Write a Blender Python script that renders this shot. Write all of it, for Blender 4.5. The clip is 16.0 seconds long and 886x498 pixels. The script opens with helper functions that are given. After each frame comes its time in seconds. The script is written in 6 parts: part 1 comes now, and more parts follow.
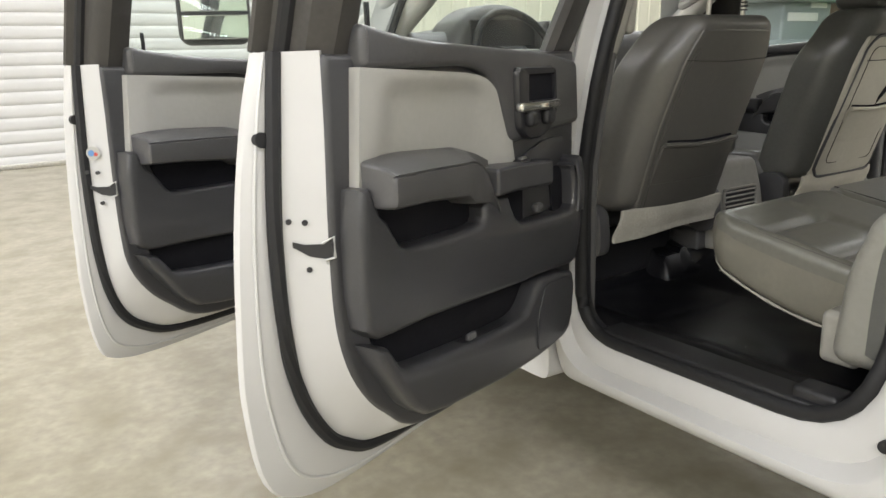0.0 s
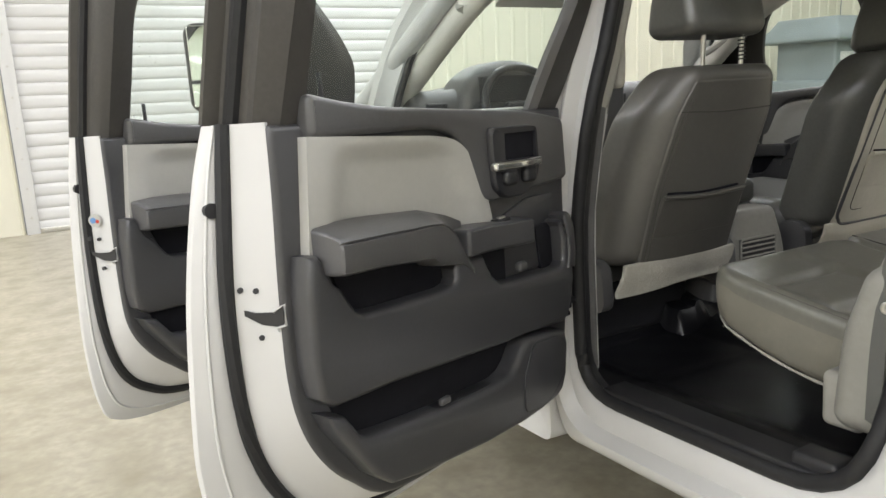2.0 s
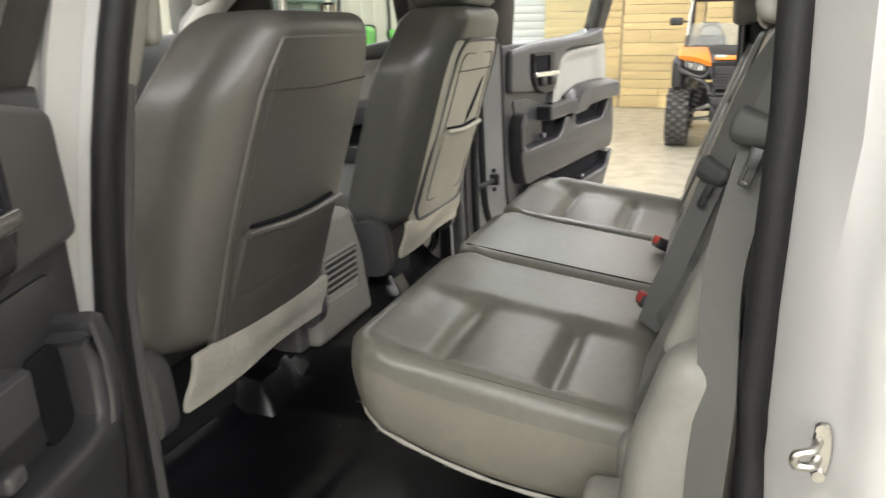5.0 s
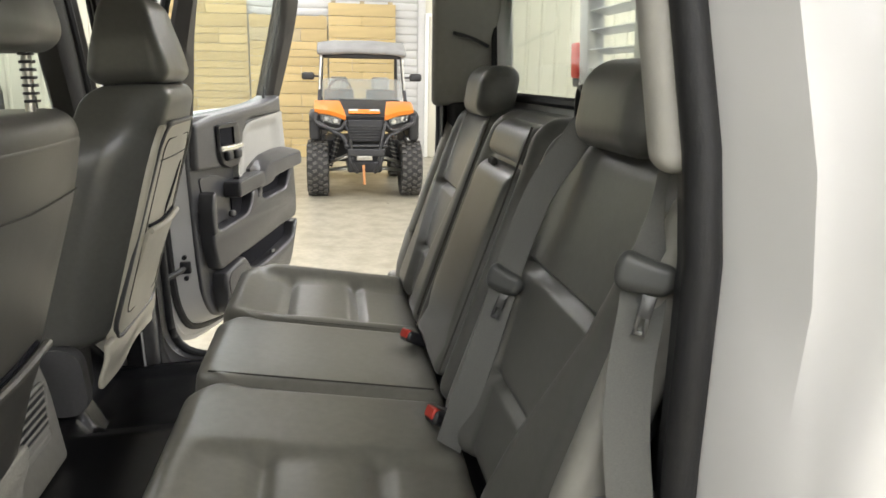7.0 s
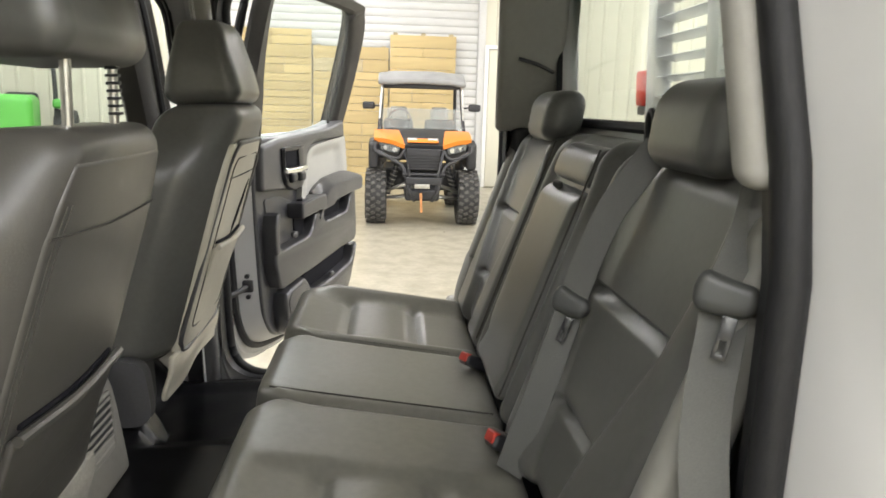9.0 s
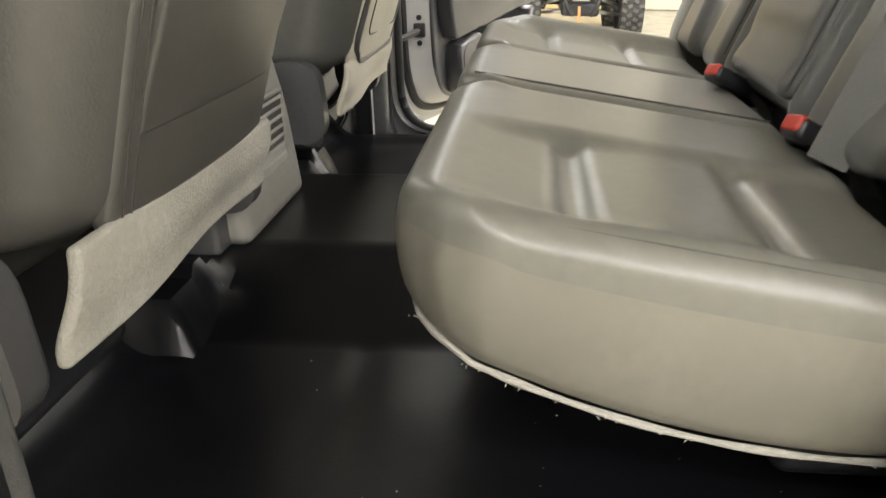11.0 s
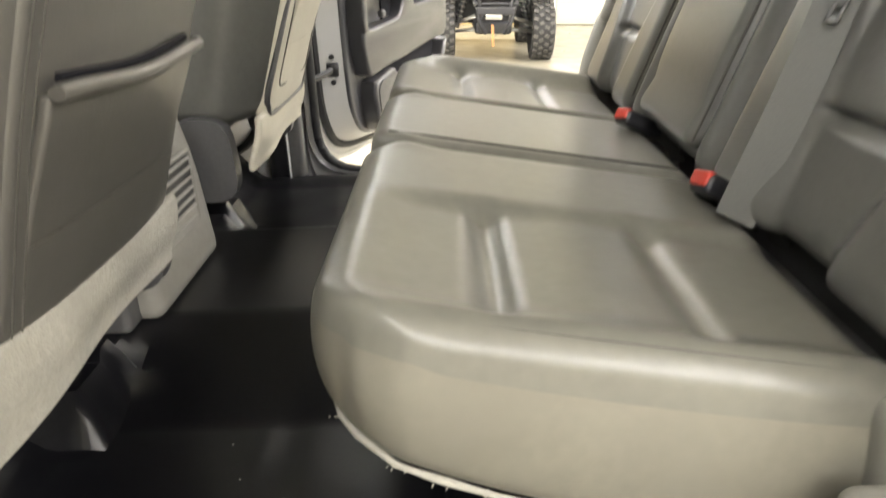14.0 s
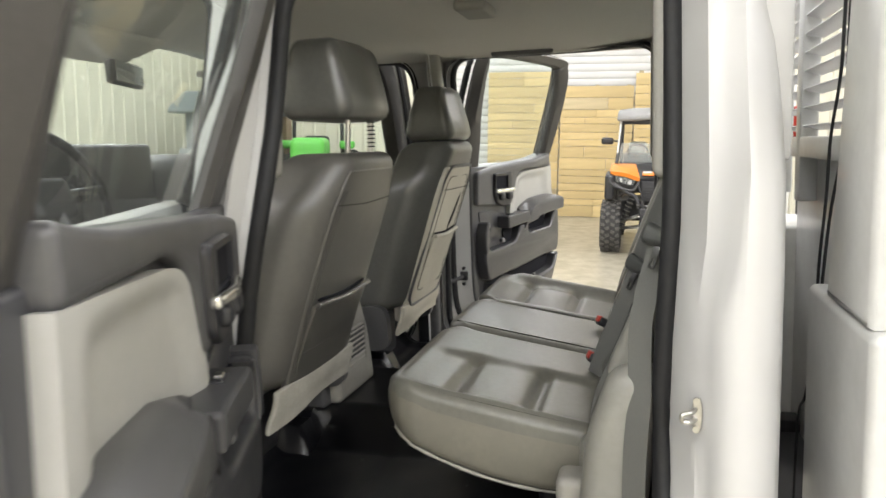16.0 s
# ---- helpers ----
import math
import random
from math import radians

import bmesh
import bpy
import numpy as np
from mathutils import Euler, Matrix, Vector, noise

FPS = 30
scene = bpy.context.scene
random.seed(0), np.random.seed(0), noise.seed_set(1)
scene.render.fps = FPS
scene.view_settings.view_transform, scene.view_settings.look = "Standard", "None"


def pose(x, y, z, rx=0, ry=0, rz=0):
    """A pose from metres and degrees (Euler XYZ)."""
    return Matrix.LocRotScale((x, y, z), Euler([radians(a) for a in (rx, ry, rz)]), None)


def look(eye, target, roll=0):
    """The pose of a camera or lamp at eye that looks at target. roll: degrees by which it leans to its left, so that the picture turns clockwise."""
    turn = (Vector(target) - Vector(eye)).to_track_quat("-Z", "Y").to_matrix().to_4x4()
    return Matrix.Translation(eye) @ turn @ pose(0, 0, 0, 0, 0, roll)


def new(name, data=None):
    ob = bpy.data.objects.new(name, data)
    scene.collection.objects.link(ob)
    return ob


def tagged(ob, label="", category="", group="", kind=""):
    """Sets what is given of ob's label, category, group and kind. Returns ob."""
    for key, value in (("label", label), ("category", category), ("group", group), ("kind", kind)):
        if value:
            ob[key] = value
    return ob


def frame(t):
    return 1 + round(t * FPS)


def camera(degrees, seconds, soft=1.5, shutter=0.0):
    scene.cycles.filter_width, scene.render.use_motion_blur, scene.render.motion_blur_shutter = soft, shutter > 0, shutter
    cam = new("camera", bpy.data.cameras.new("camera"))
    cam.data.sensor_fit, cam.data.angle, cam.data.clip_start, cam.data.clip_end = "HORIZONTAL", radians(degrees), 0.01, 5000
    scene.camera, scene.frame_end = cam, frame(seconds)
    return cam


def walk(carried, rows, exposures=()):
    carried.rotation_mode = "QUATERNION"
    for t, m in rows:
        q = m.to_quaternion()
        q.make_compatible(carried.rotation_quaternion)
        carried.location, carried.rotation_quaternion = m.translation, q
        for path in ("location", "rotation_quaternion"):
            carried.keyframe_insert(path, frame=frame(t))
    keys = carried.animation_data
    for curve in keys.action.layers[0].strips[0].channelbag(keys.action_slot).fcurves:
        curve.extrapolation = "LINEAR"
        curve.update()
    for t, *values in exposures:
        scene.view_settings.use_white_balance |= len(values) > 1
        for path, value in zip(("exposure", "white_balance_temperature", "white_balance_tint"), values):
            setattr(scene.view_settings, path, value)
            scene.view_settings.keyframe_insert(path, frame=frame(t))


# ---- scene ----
# ---- camera ----
cam = camera(61.3, 16.0, soft=1.5, shutter=0.3)
PATH = [
    (0, (0.171, 0.383, 1.478), (1.248, 1.975, 0.927), -0.5),
    (0.5, (0.233, 0.324, 1.485), (1.266, 1.954, 0.959), -1.2),
    (1, (0.282, 0.318, 1.487), (1.293, 1.973, 1.0), -1.8),
    (1.5, (0.309, 0.321, 1.49), (1.296, 2.001, 1.039), -2.2),
    (2, (0.33, 0.307, 1.497), (1.294, 2.008, 1.075), -2.6),
    (2.5, (0.344, 0.302, 1.5), (1.308, 2.006, 1.092), -2.8),
    (3, (0.374, 0.312, 1.498), (1.352, 2.008, 1.091), -2.8),
    (3.5, (0.424, 0.419, 1.49), (1.484, 2.058, 1.057), -2.1),
    (4, (0.505, 0.637, 1.498), (1.876, 2.018, 1.037), -1.3),
    (4.2, (0.561, 0.738, 1.499), (2.062, 1.969, 1.018), -0.6),
    (4.5, (0.675, 0.859, 1.491), (2.309, 1.896, 0.984), -1.8),
    (5, (0.861, 1.069, 1.492), (2.667, 1.719, 0.928), -0.7),
    (7.5, (1.035, 1.339, 1.599), (2.961, 0.984, 1.19), 0.8),
    (8, (1.033, 1.339, 1.607), (2.973, 1.006, 1.25), 0.6),
    (10.3, (1.134, 1.417, 1.345), (3.032, 1.584, 0.736), 1.8),
    (10.5, (1.173, 1.432, 1.298), (3.048, 1.614, 0.627), 1.3),
    (11, (1.289, 1.499, 1.209), (3.123, 1.692, 0.435), 1.0),
    (11.5, (1.379, 1.553, 1.148), (3.173, 1.713, 0.28), 1.5),
    (12, (1.409, 1.561, 1.082), (3.174, 1.69, 0.151), 1.2),
    (12.5, (1.425, 1.567, 1.026), (3.183, 1.658, 0.077), 0.9),
    (13, (1.42, 1.57, 1.018), (3.182, 1.61, 0.072), 1.3),
    (13.5, (1.412, 1.56, 1.094), (3.194, 1.553, 0.186), 1.8),
    (14, (1.331, 1.492, 1.267), (3.19, 1.495, 0.529), 0.1),
    (14.5, (1.117, 1.411, 1.416), (3.026, 1.424, 0.82), 0.4),
    (15, (0.924, 1.268, 1.505), (2.865, 1.471, 1.067), 0.9),
    (15.5, (0.694, 1.127, 1.538), (2.624, 1.504, 1.173), 1.6),
    (16, (0.304, 1.047, 1.558), (2.214, 1.563, 1.267), 0.6),
]
walk(cam, [(t, look(eye, target, roll)) for t, eye, target, roll in PATH],
     exposures=[(0, -0.01, 6420, 10), (3.4, 0.15, 6233, 10), (4.2, 0.34, 6200, 10), (5, 0.54, 6450, 10), (7.5, 0.32, 6450, 10), (8.2, 0.32, 6450, 10), (10.3, 0.89, 6600, 10), (11.2, 1.04, 6787, 10), (12.0, 1.22, 6862, 10), (13.2, 1.58, 6892, 10), (14.0, 1.34, 6800, 10), (14.5, 1.19, 6700, 10), (15.0, 0.70, 6616, 10), (15.5, 0.44, 6530, 10), (16.0, 0.34, 6450, 10)])

# ---- world and lamps ----
world = bpy.data.worlds.new("world")
scene.world = world
world.use_nodes = True
wb = world.node_tree.nodes["Background"]
wb.inputs[0].default_value = (0.9, 0.95, 1.0, 1)
wb.inputs[1].default_value = 0.25

LAMP_POWER = 108.0
# ceiling lamps out of view; rows at x -9.2 and -5.6 added to light the cab
LAMP_ROWS = [(x, y) for x in (-9.2, -5.6) for y in (-5.4, -2.6, -0.1, 2.5, 5.6)] + [(x, y) for x in (-2.0, 3.4, 6.2, 10.2, 14.0) for y in (-6.4, -3.0, 2.4, 5.6, 8.9)]
CEILING = 5.2


def lamp(x, y):
    d = bpy.data.lights.new("ceiling_lamp_light", "AREA")
    d.shape, d.size, d.size_y = "RECTANGLE", 0.5, 2.2
    d.energy, d.color = LAMP_POWER * (0.62 if x > 9 else 0.92 if x > 0 else 0.8 if x > -3 else 1.0) * (1.45 if y < -1 and x < 9 else 0.82 if y > 5 else 0.95), (0.985, 0.985, 1.035)
    ob = new("ceiling_lamp_light", d)
    ob.matrix_world = pose(x, y, CEILING - 0.16)
    return ob


for lx, ly in LAMP_ROWS:
    lamp(lx, ly)


# ---- materials ----
def material(name, color, rough=0.6, metal=0.0, grain=0.0, grain_size=60.0, bump=0.0, bump_size=200.0, stain=0.0, stain_size=3.0,
             coat=0.0, spec=0.5, random_tint=0.0, stretch=(1, 1, 1), dark=None):
    """A Principled surface with grain and stains in its colour, relief and uneven gloss."""
    m = bpy.data.materials.new(name)
    m.use_nodes = True
    nt = m.node_tree
    n, l = nt.nodes, nt.links
    b = n["Principled BSDF"]
    b.inputs["Roughness"].default_value = rough
    b.inputs["Metallic"].default_value = metal
    b.inputs["Coat Weight"].default_value = coat
    b.inputs["Coat Roughness"].default_value = 0.08
    b.inputs["Specular IOR Level"].default_value = spec
    tc = n.new("ShaderNodeTexCoord")
    mp = n.new("ShaderNodeMapping")
    mp.inputs["Scale"].default_value = stretch
    l.new(tc.outputs["Object"], mp.inputs["Vector"])

    def tex(size, detail=4):
        t = n.new("ShaderNodeTexNoise")
        t.inputs["Scale"].default_value = size
        t.inputs["Detail"].default_value = detail
        l.new(mp.outputs[0], t.inputs["Vector"])
        return t

    def mix(fac, a, bcol):
        k = n.new("ShaderNodeMix")
        k.data_type = "RGBA"
        l.new(fac, k.inputs["Factor"])
        for socket, value in ((k.inputs["A"], a), (k.inputs["B"], bcol)):
            if isinstance(value, tuple):
                socket.default_value = (*value, 1)
            else:
                l.new(value, socket)
        return k.outputs["Result"]

    def ramp(out, lo, hi):
        r = n.new("ShaderNodeMapRange")
        r.inputs["From Min"].default_value, r.inputs["From Max"].default_value = lo, hi
        l.new(out, r.inputs["Value"])
        return r.outputs[0]

    col = tuple(color)
    out = None
    g = tex(grain_size)
    lo, hi = tuple(c * (1 - grain) for c in col), tuple(min(1, c * (1 + grain)) for c in col)
    out = mix(ramp(g.outputs[0], 0.3, 0.7), lo, hi)
    if stain:
        s = tex(stain_size, 6)
        dk = dark or tuple(c * (1 - stain) for c in col)
        out = mix(ramp(s.outputs[0], 0.42, 0.72), out, dk) if dark else mix(ramp(s.outputs[0], 0.4, 0.75), out, dk)
        rr = n.new("ShaderNodeMapRange")
        rr.inputs["To Min"].default_value, rr.inputs["To Max"].default_value = max(0.03, rough - 0.08), min(1, rough + 0.12)
        l.new(s.outputs[0], rr.inputs["Value"])
        l.new(rr.outputs[0], b.inputs["Roughness"])
    if random_tint:
        oi = n.new("ShaderNodeObjectInfo")
        hs = n.new("ShaderNodeHueSaturation")
        r = n.new("ShaderNodeMapRange")
        r.inputs["To Min"].default_value, r.inputs["To Max"].default_value = 1 - random_tint, 1 + random_tint
        l.new(oi.outputs["Random"], r.inputs["Value"])
        l.new(r.outputs[0], hs.inputs["Value"])
        l.new(out, hs.inputs["Color"])
        out = hs.outputs[0]
    l.new(out, b.inputs["Base Color"])
    if bump:
        t = tex(bump_size, 3)
        bp = n.new("ShaderNodeBump")
        bp.inputs["Strength"].default_value = bump
        bp.inputs["Distance"].default_value = 0.002
        l.new(t.outputs[0], bp.inputs["Height"])
        l.new(bp.outputs[0], b.inputs["Normal"])
    return m


def glass_material(name, tint, rough=0.0, dust=0.0):
    """A thin pane: mostly see-through, with a mirror gloss by angle and some dust."""
    m = bpy.data.materials.new(name)
    m.use_nodes = True
    n, l = m.node_tree.nodes, m.node_tree.links
    n.clear()
    o = n.new("ShaderNodeOutputMaterial")
    tr = n.new("ShaderNodeBsdfTransparent")
    tr.inputs[0].default_value = (*tint, 1)
    gl = n.new("ShaderNodeBsdfGlossy")
    gl.inputs["Roughness"].default_value = rough
    lw = n.new("ShaderNodeLayerWeight")
    pw = n.new("ShaderNodeMath")
    pw.operation = "POWER"
    pw.inputs[1].default_value = 4.5
    l.new(lw.outputs["Facing"], pw.inputs[0])
    fr = n.new("ShaderNodeMath")
    fr.operation = "MULTIPLY_ADD"
    fr.inputs[1].default_value, fr.inputs[2].default_value = 0.6, 0.045
    l.new(pw.outputs[0], fr.inputs[0])
    mx = n.new("ShaderNodeMixShader")
    l.new(fr.outputs[0], mx.inputs[0])
    l.new(tr.outputs[0], mx.inputs[1])
    l.new(gl.outputs[0], mx.inputs[2])
    last = mx.outputs[0]
    if dust:
        df = n.new("ShaderNodeBsdfDiffuse")
        df.inputs[0].default_value = (0.75, 0.78, 0.74, 1)
        tc = n.new("ShaderNodeTexCoord")
        vo = n.new("ShaderNodeTexVoronoi")
        vo.inputs["Scale"].default_value = 55
        no = n.new("ShaderNodeTexNoise")
        no.inputs["Scale"].default_value = 7
        no.inputs["Detail"].default_value = 5
        l.new(tc.outputs["Object"], vo.inputs["Vector"])
        l.new(tc.outputs["Object"], no.inputs["Vector"])
        r1 = n.new("ShaderNodeMapRange")
        r1.inputs["From Min"].default_value, r1.inputs["From Max"].default_value = 0.16, 0.05
        r1.inputs["To Max"].default_value = 0.75
        l.new(vo.outputs["Distance"], r1.inputs["Value"])
        r2 = n.new("ShaderNodeMapRange")
        r2.inputs["From Min"].default_value, r2.inputs["From Max"].default_value = 0.5, 0.75
        l.new(no.outputs[0], r2.inputs["Value"])
        mu = n.new("ShaderNodeMath")
        mu.operation = "MULTIPLY"
        l.new(r1.outputs[0], mu.inputs[0])
        l.new(r2.outputs[0], mu.inputs[1])
        ad = n.new("ShaderNodeMath")
        ad.operation = "MULTIPLY_ADD"
        ad.inputs[1].default_value, ad.inputs[2].default_value = 1.0, dust
        l.new(mu.outputs[0], ad.inputs[0])
        m2 = n.new("ShaderNodeMixShader")
        l.new(ad.outputs[0], m2.inputs[0])
        l.new(last, m2.inputs[1])
        l.new(df.outputs[0], m2.inputs[2])
        last = m2.outputs[0]
    l.new(last, o.inputs[0])
    return m


def glow_material(name, color, strength):
    m = bpy.data.materials.new(name)
    m.use_nodes = True
    b = m.node_tree.nodes["Principled BSDF"]
    b.inputs["Emission Color"].default_value = (*color, 1)
    b.inputs["Emission Strength"].default_value = strength
    return m


WHITE = material("white_paint", (0.52, 0.518, 0.51), 0.42, spec=0.35, grain=0.02, grain_size=9, coat=0.07, bump=0.015, bump_size=900)
WHITE_DIRTY = material("worn_white_paint", (0.57, 0.57, 0.555), 0.4, grain=0.03, stain=0.10, stain_size=9, coat=0.2)
VINYL = material("dark_grey_vinyl", (0.098, 0.098, 0.089), 0.32, spec=0.62, grain=0.06, grain_size=90, bump=0.05, bump_size=700)
# paler than VINYL: the light on the upturned cushions is put into the colour
VINYL_LIT = material("lit_cushion_vinyl", (0.150, 0.146, 0.124), 0.33, spec=0.6, grain=0.07, grain_size=60, bump=0.05, bump_size=700)
VINYL_LIGHT = material("seat_side_vinyl", (0.245, 0.239, 0.214), 0.46, grain=0.05, grain_size=70, bump=0.10, bump_size=700, stain=0.07, stain_size=5)
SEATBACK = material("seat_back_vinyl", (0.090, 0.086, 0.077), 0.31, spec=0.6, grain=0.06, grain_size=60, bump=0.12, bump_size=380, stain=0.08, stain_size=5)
CARPET_FLAP = material("grey_felt", (0.40, 0.385, 0.335), 0.95, grain=0.10, grain_size=160, bump=0.9, bump_size=320, stain=0.15, stain_size=14)
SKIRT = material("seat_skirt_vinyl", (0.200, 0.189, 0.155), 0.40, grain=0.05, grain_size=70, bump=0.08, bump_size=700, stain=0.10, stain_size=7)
# taupe of the passenger's seat back, with the light on it painted in
TAUPE_LIT = material("lit_taupe_vinyl", (0.52, 0.49, 0.405), 0.34, grain=0.05, grain_size=70, bump=0.10, bump_size=700, stain=0.08, stain_size=6)
WINDOW_TRIM = material("brown_black_frame_trim", (0.043, 0.040, 0.036), 0.5, grain=0.1, grain_size=120, bump=0.15, bump_size=600, stain=0.15, stain_size=8)
BELT_PLASTIC = material("grey_green_belt_plastic", (0.060, 0.062, 0.058), 0.4, grain=0.05)
STITCH = material("seam_shadow", (0.06, 0.058, 0.05), 0.8)
TRIM = material("charcoal_door_plastic", (0.047, 0.047, 0.051), 0.32, spec=0.62, grain=0.08, grain_size=140, bump=0.12, bump_size=700, stain=0.12, stain_size=6)
TRIM_LIGHT = material("grey_door_plastic", (0.080, 0.079, 0.081), 0.33, spec=0.62, grain=0.08, grain_size=140, bump=0.14, bump_size=700, stain=0.1, stain_size=6)
INSERT = material("light_grey_vinyl_insert", (0.40, 0.395, 0.37), 0.5, grain=0.03, grain_size=70, bump=0.2, bump_size=500, stain=0.05, stain_size=6)
TRIM_GREIGE = material("taupe_plastic_trim", (0.30, 0.29, 0.26), 0.55, grain=0.05, bump=0.2, bump_size=600, stain=0.06)
HEADLINER = material("grey_headliner_cloth", (0.62, 0.60, 0.55), 0.95, grain=0.08, grain_size=300, bump=0.4, bump_size=900)
MAT = material("black_rubber_floor", (0.0060, 0.0060, 0.0072), 0.30, spec=0.34, grain=0.15, grain_size=120, bump=0.15, bump_size=500)
RUBBER = material("black_rubber", (0.017, 0.017, 0.018), 0.55, spec=0.3, grain=0.1, bump=0.2, bump_size=400)
BLACK = material("black_plastic", (0.018, 0.018, 0.020), 0.42, grain=0.1, bump=0.15, bump_size=600)
DASH = material("dash_plastic", (0.105, 0.104, 0.103), 0.45, grain=0.08, bump=0.2, bump_size=500)
CHROME = material("chrome", (0.82, 0.82, 0.80), 0.12, 1.0, stain=0.06, stain_size=30)
DULL_STEEL = material("dull_belt_steel", (0.13, 0.13, 0.128), 0.45, 1.0, grain=0.1, stain=0.2, stain_size=60)
STEEL = material("zinc_steel", (0.55, 0.54, 0.51), 0.3, 1.0, grain=0.08, stain=0.2, stain_size=40)
# near-black, for sheets that paint the shade inside pockets and recesses
VOID = material("recess_shade", (0.012, 0.012, 0.015), 0.9, grain=0.1, spec=0.15)
RED = material("red_plastic", (0.45, 0.035, 0.02), 0.4, grain=0.04)
BELT = material("grey_belt_webbing", (0.125, 0.126, 0.116), 0.75, grain=0.12, grain_size=400, bump=0.5, bump_size=900, stretch=(1, 1, 4))
GLASS = glass_material("clear_glass", (0.95, 0.98, 0.96), 0.0, 0.01)
GLASS_DUSTY = glass_material("dusty_green_glass", (0.86, 0.93, 0.90), 0.0, 0.06)
STICKER_BLUE = material("blue_sticker_print", (0.10, 0.22, 0.45), 0.4, grain=0.1)
HEADLIGHT = material("headlight_reflector", (0.16, 0.165, 0.165), 0.25, 0.6, grain=0.1, grain_size=30)
ROOF_GREY = material("grey_roof_plastic", (0.25, 0.25, 0.245), 0.6, grain=0.08, grain_size=20, stain=0.2, stain_size=5)
LUG = material("dusty_tyre_lug", (0.085, 0.08, 0.072), 0.85, grain=0.2, grain_size=30)
BEZEL = material("satin_black_bezel", (0.022, 0.022, 0.025), 0.32, grain=0.05)
MIRROR = material("mirror_glass", (0.85, 0.87, 0.87), 0.02, 1.0)
CONCRETE = material("sealed_concrete", (0.330, 0.305, 0.238), 0.30, grain=0.14, grain_size=20, bump=0.10, bump_size=40, stain=0.4, stain_size=4.2, dark=(0.238, 0.214, 0.155))
WALL_CREAM = material("cream_metal_siding", (0.62, 0.60, 0.495), 0.5, grain=0.02, stain=0.05, stain_size=1.2)
WALL_WHITE = material("white_metal_siding", (0.80, 0.80, 0.76), 0.5, grain=0.02, stain=0.05, stain_size=1.2)
SLAT = material("white_rolling_door_steel", (0.56, 0.56, 0.55), 0.45, grain=0.02, stain=0.07, stain_size=2.5)
WOOD = material("pallet_board", (0.57, 0.44, 0.215), 0.7, grain=0.16, grain_size=9, bump=0.5, bump_size=60, stain=0.3, stain_size=2.2, random_tint=0.11, stretch=(1, 0.12, 1))
WOOD_GREY = material("weathered_pallet_board", (0.42, 0.35, 0.215), 0.8, grain=0.25, grain_size=9, bump=0.5, bump_size=60, stain=0.3, stain_size=2.2, random_tint=0.25, stretch=(1, 0.12, 1))
ORANGE = material("orange_plastic", (0.74, 0.22, 0.02), 0.35, grain=0.03, coat=0.3)
TYRE = material("tyre_rubber", (0.035, 0.034, 0.032), 0.8, grain=0.2, grain_size=30, bump=0.5, bump_size=60, stain=0.3, stain_size=8)
FRAME = material("powder_coated_steel", (0.025, 0.025, 0.027), 0.45, grain=0.1)
HOOK_RED = material("faded_orange_webbing", (0.46, 0.21, 0.08), 0.8, grain=0.1)
HAZY = glass_material("scuffed_clear_plastic", (0.85, 0.87, 0.88), 0.05, 0.17)
LENS = glass_material("headlight_lens", (0.9, 0.9, 0.9), 0.02, 0.06)
GREEN = material("green_tractor_paint", (0.10, 0.42, 0.06), 0.4, grain=0.05, stain=0.1)
GREY_METAL = material("blue_grey_sheet_metal", (0.20, 0.23, 0.24), 0.5, grain=0.05, stain=0.12)
BROWN = material("brown_steel_post", (0.24, 0.17, 0.12), 0.6, grain=0.1, stain=0.15)
GLOW = glow_material("lamp_diffuser", (1.0, 0.96, 0.88), 6.0)


# ---- builders ----
TRUCK = pose(2.49, 0.945, 0, -2.5, 0, 0)


def link(name, bm, mat, parent=None, label="", smooth=True, m=None):
    bmesh.ops.recalc_face_normals(bm, faces=bm.faces)
    me = bpy.data.meshes.new(name)
    bm.to_mesh(me)
    bm.free()
    if smooth:
        me.shade_smooth()
        me.set_sharp_from_angle(angle=radians(38))
    me.materials.append(mat)
    ob = new(name, me)
    if parent is not None:
        ob.parent = parent
    if m is not None:
        ob.matrix_local = m
    if label:
        ob["label"] = label
    return ob


def part(name, bm, mat, parent, label="", smooth=True, m=None):
    return link(name, bm, mat, parent, label, smooth, m)


def thing(name, label, category, m=TRUCK, group="", kind=""):
    ob = new(name)
    ob.empty_display_size = 0.1
    ob.matrix_world = m
    return tagged(ob, label, category, group, kind)


def axis_samples(h, r, n):
    """Places along an edge of a rounded box: dense in the roundings."""
    k = 4
    edge = [h - r + r * math.tan(radians(45 * i / k)) for i in range(k + 1)]
    inner = max(h - r, 1e-6)
    mid = [-inner + 2 * inner * i / n for i in range(1, n)]
    return [-e for e in reversed(edge)] + mid + edge


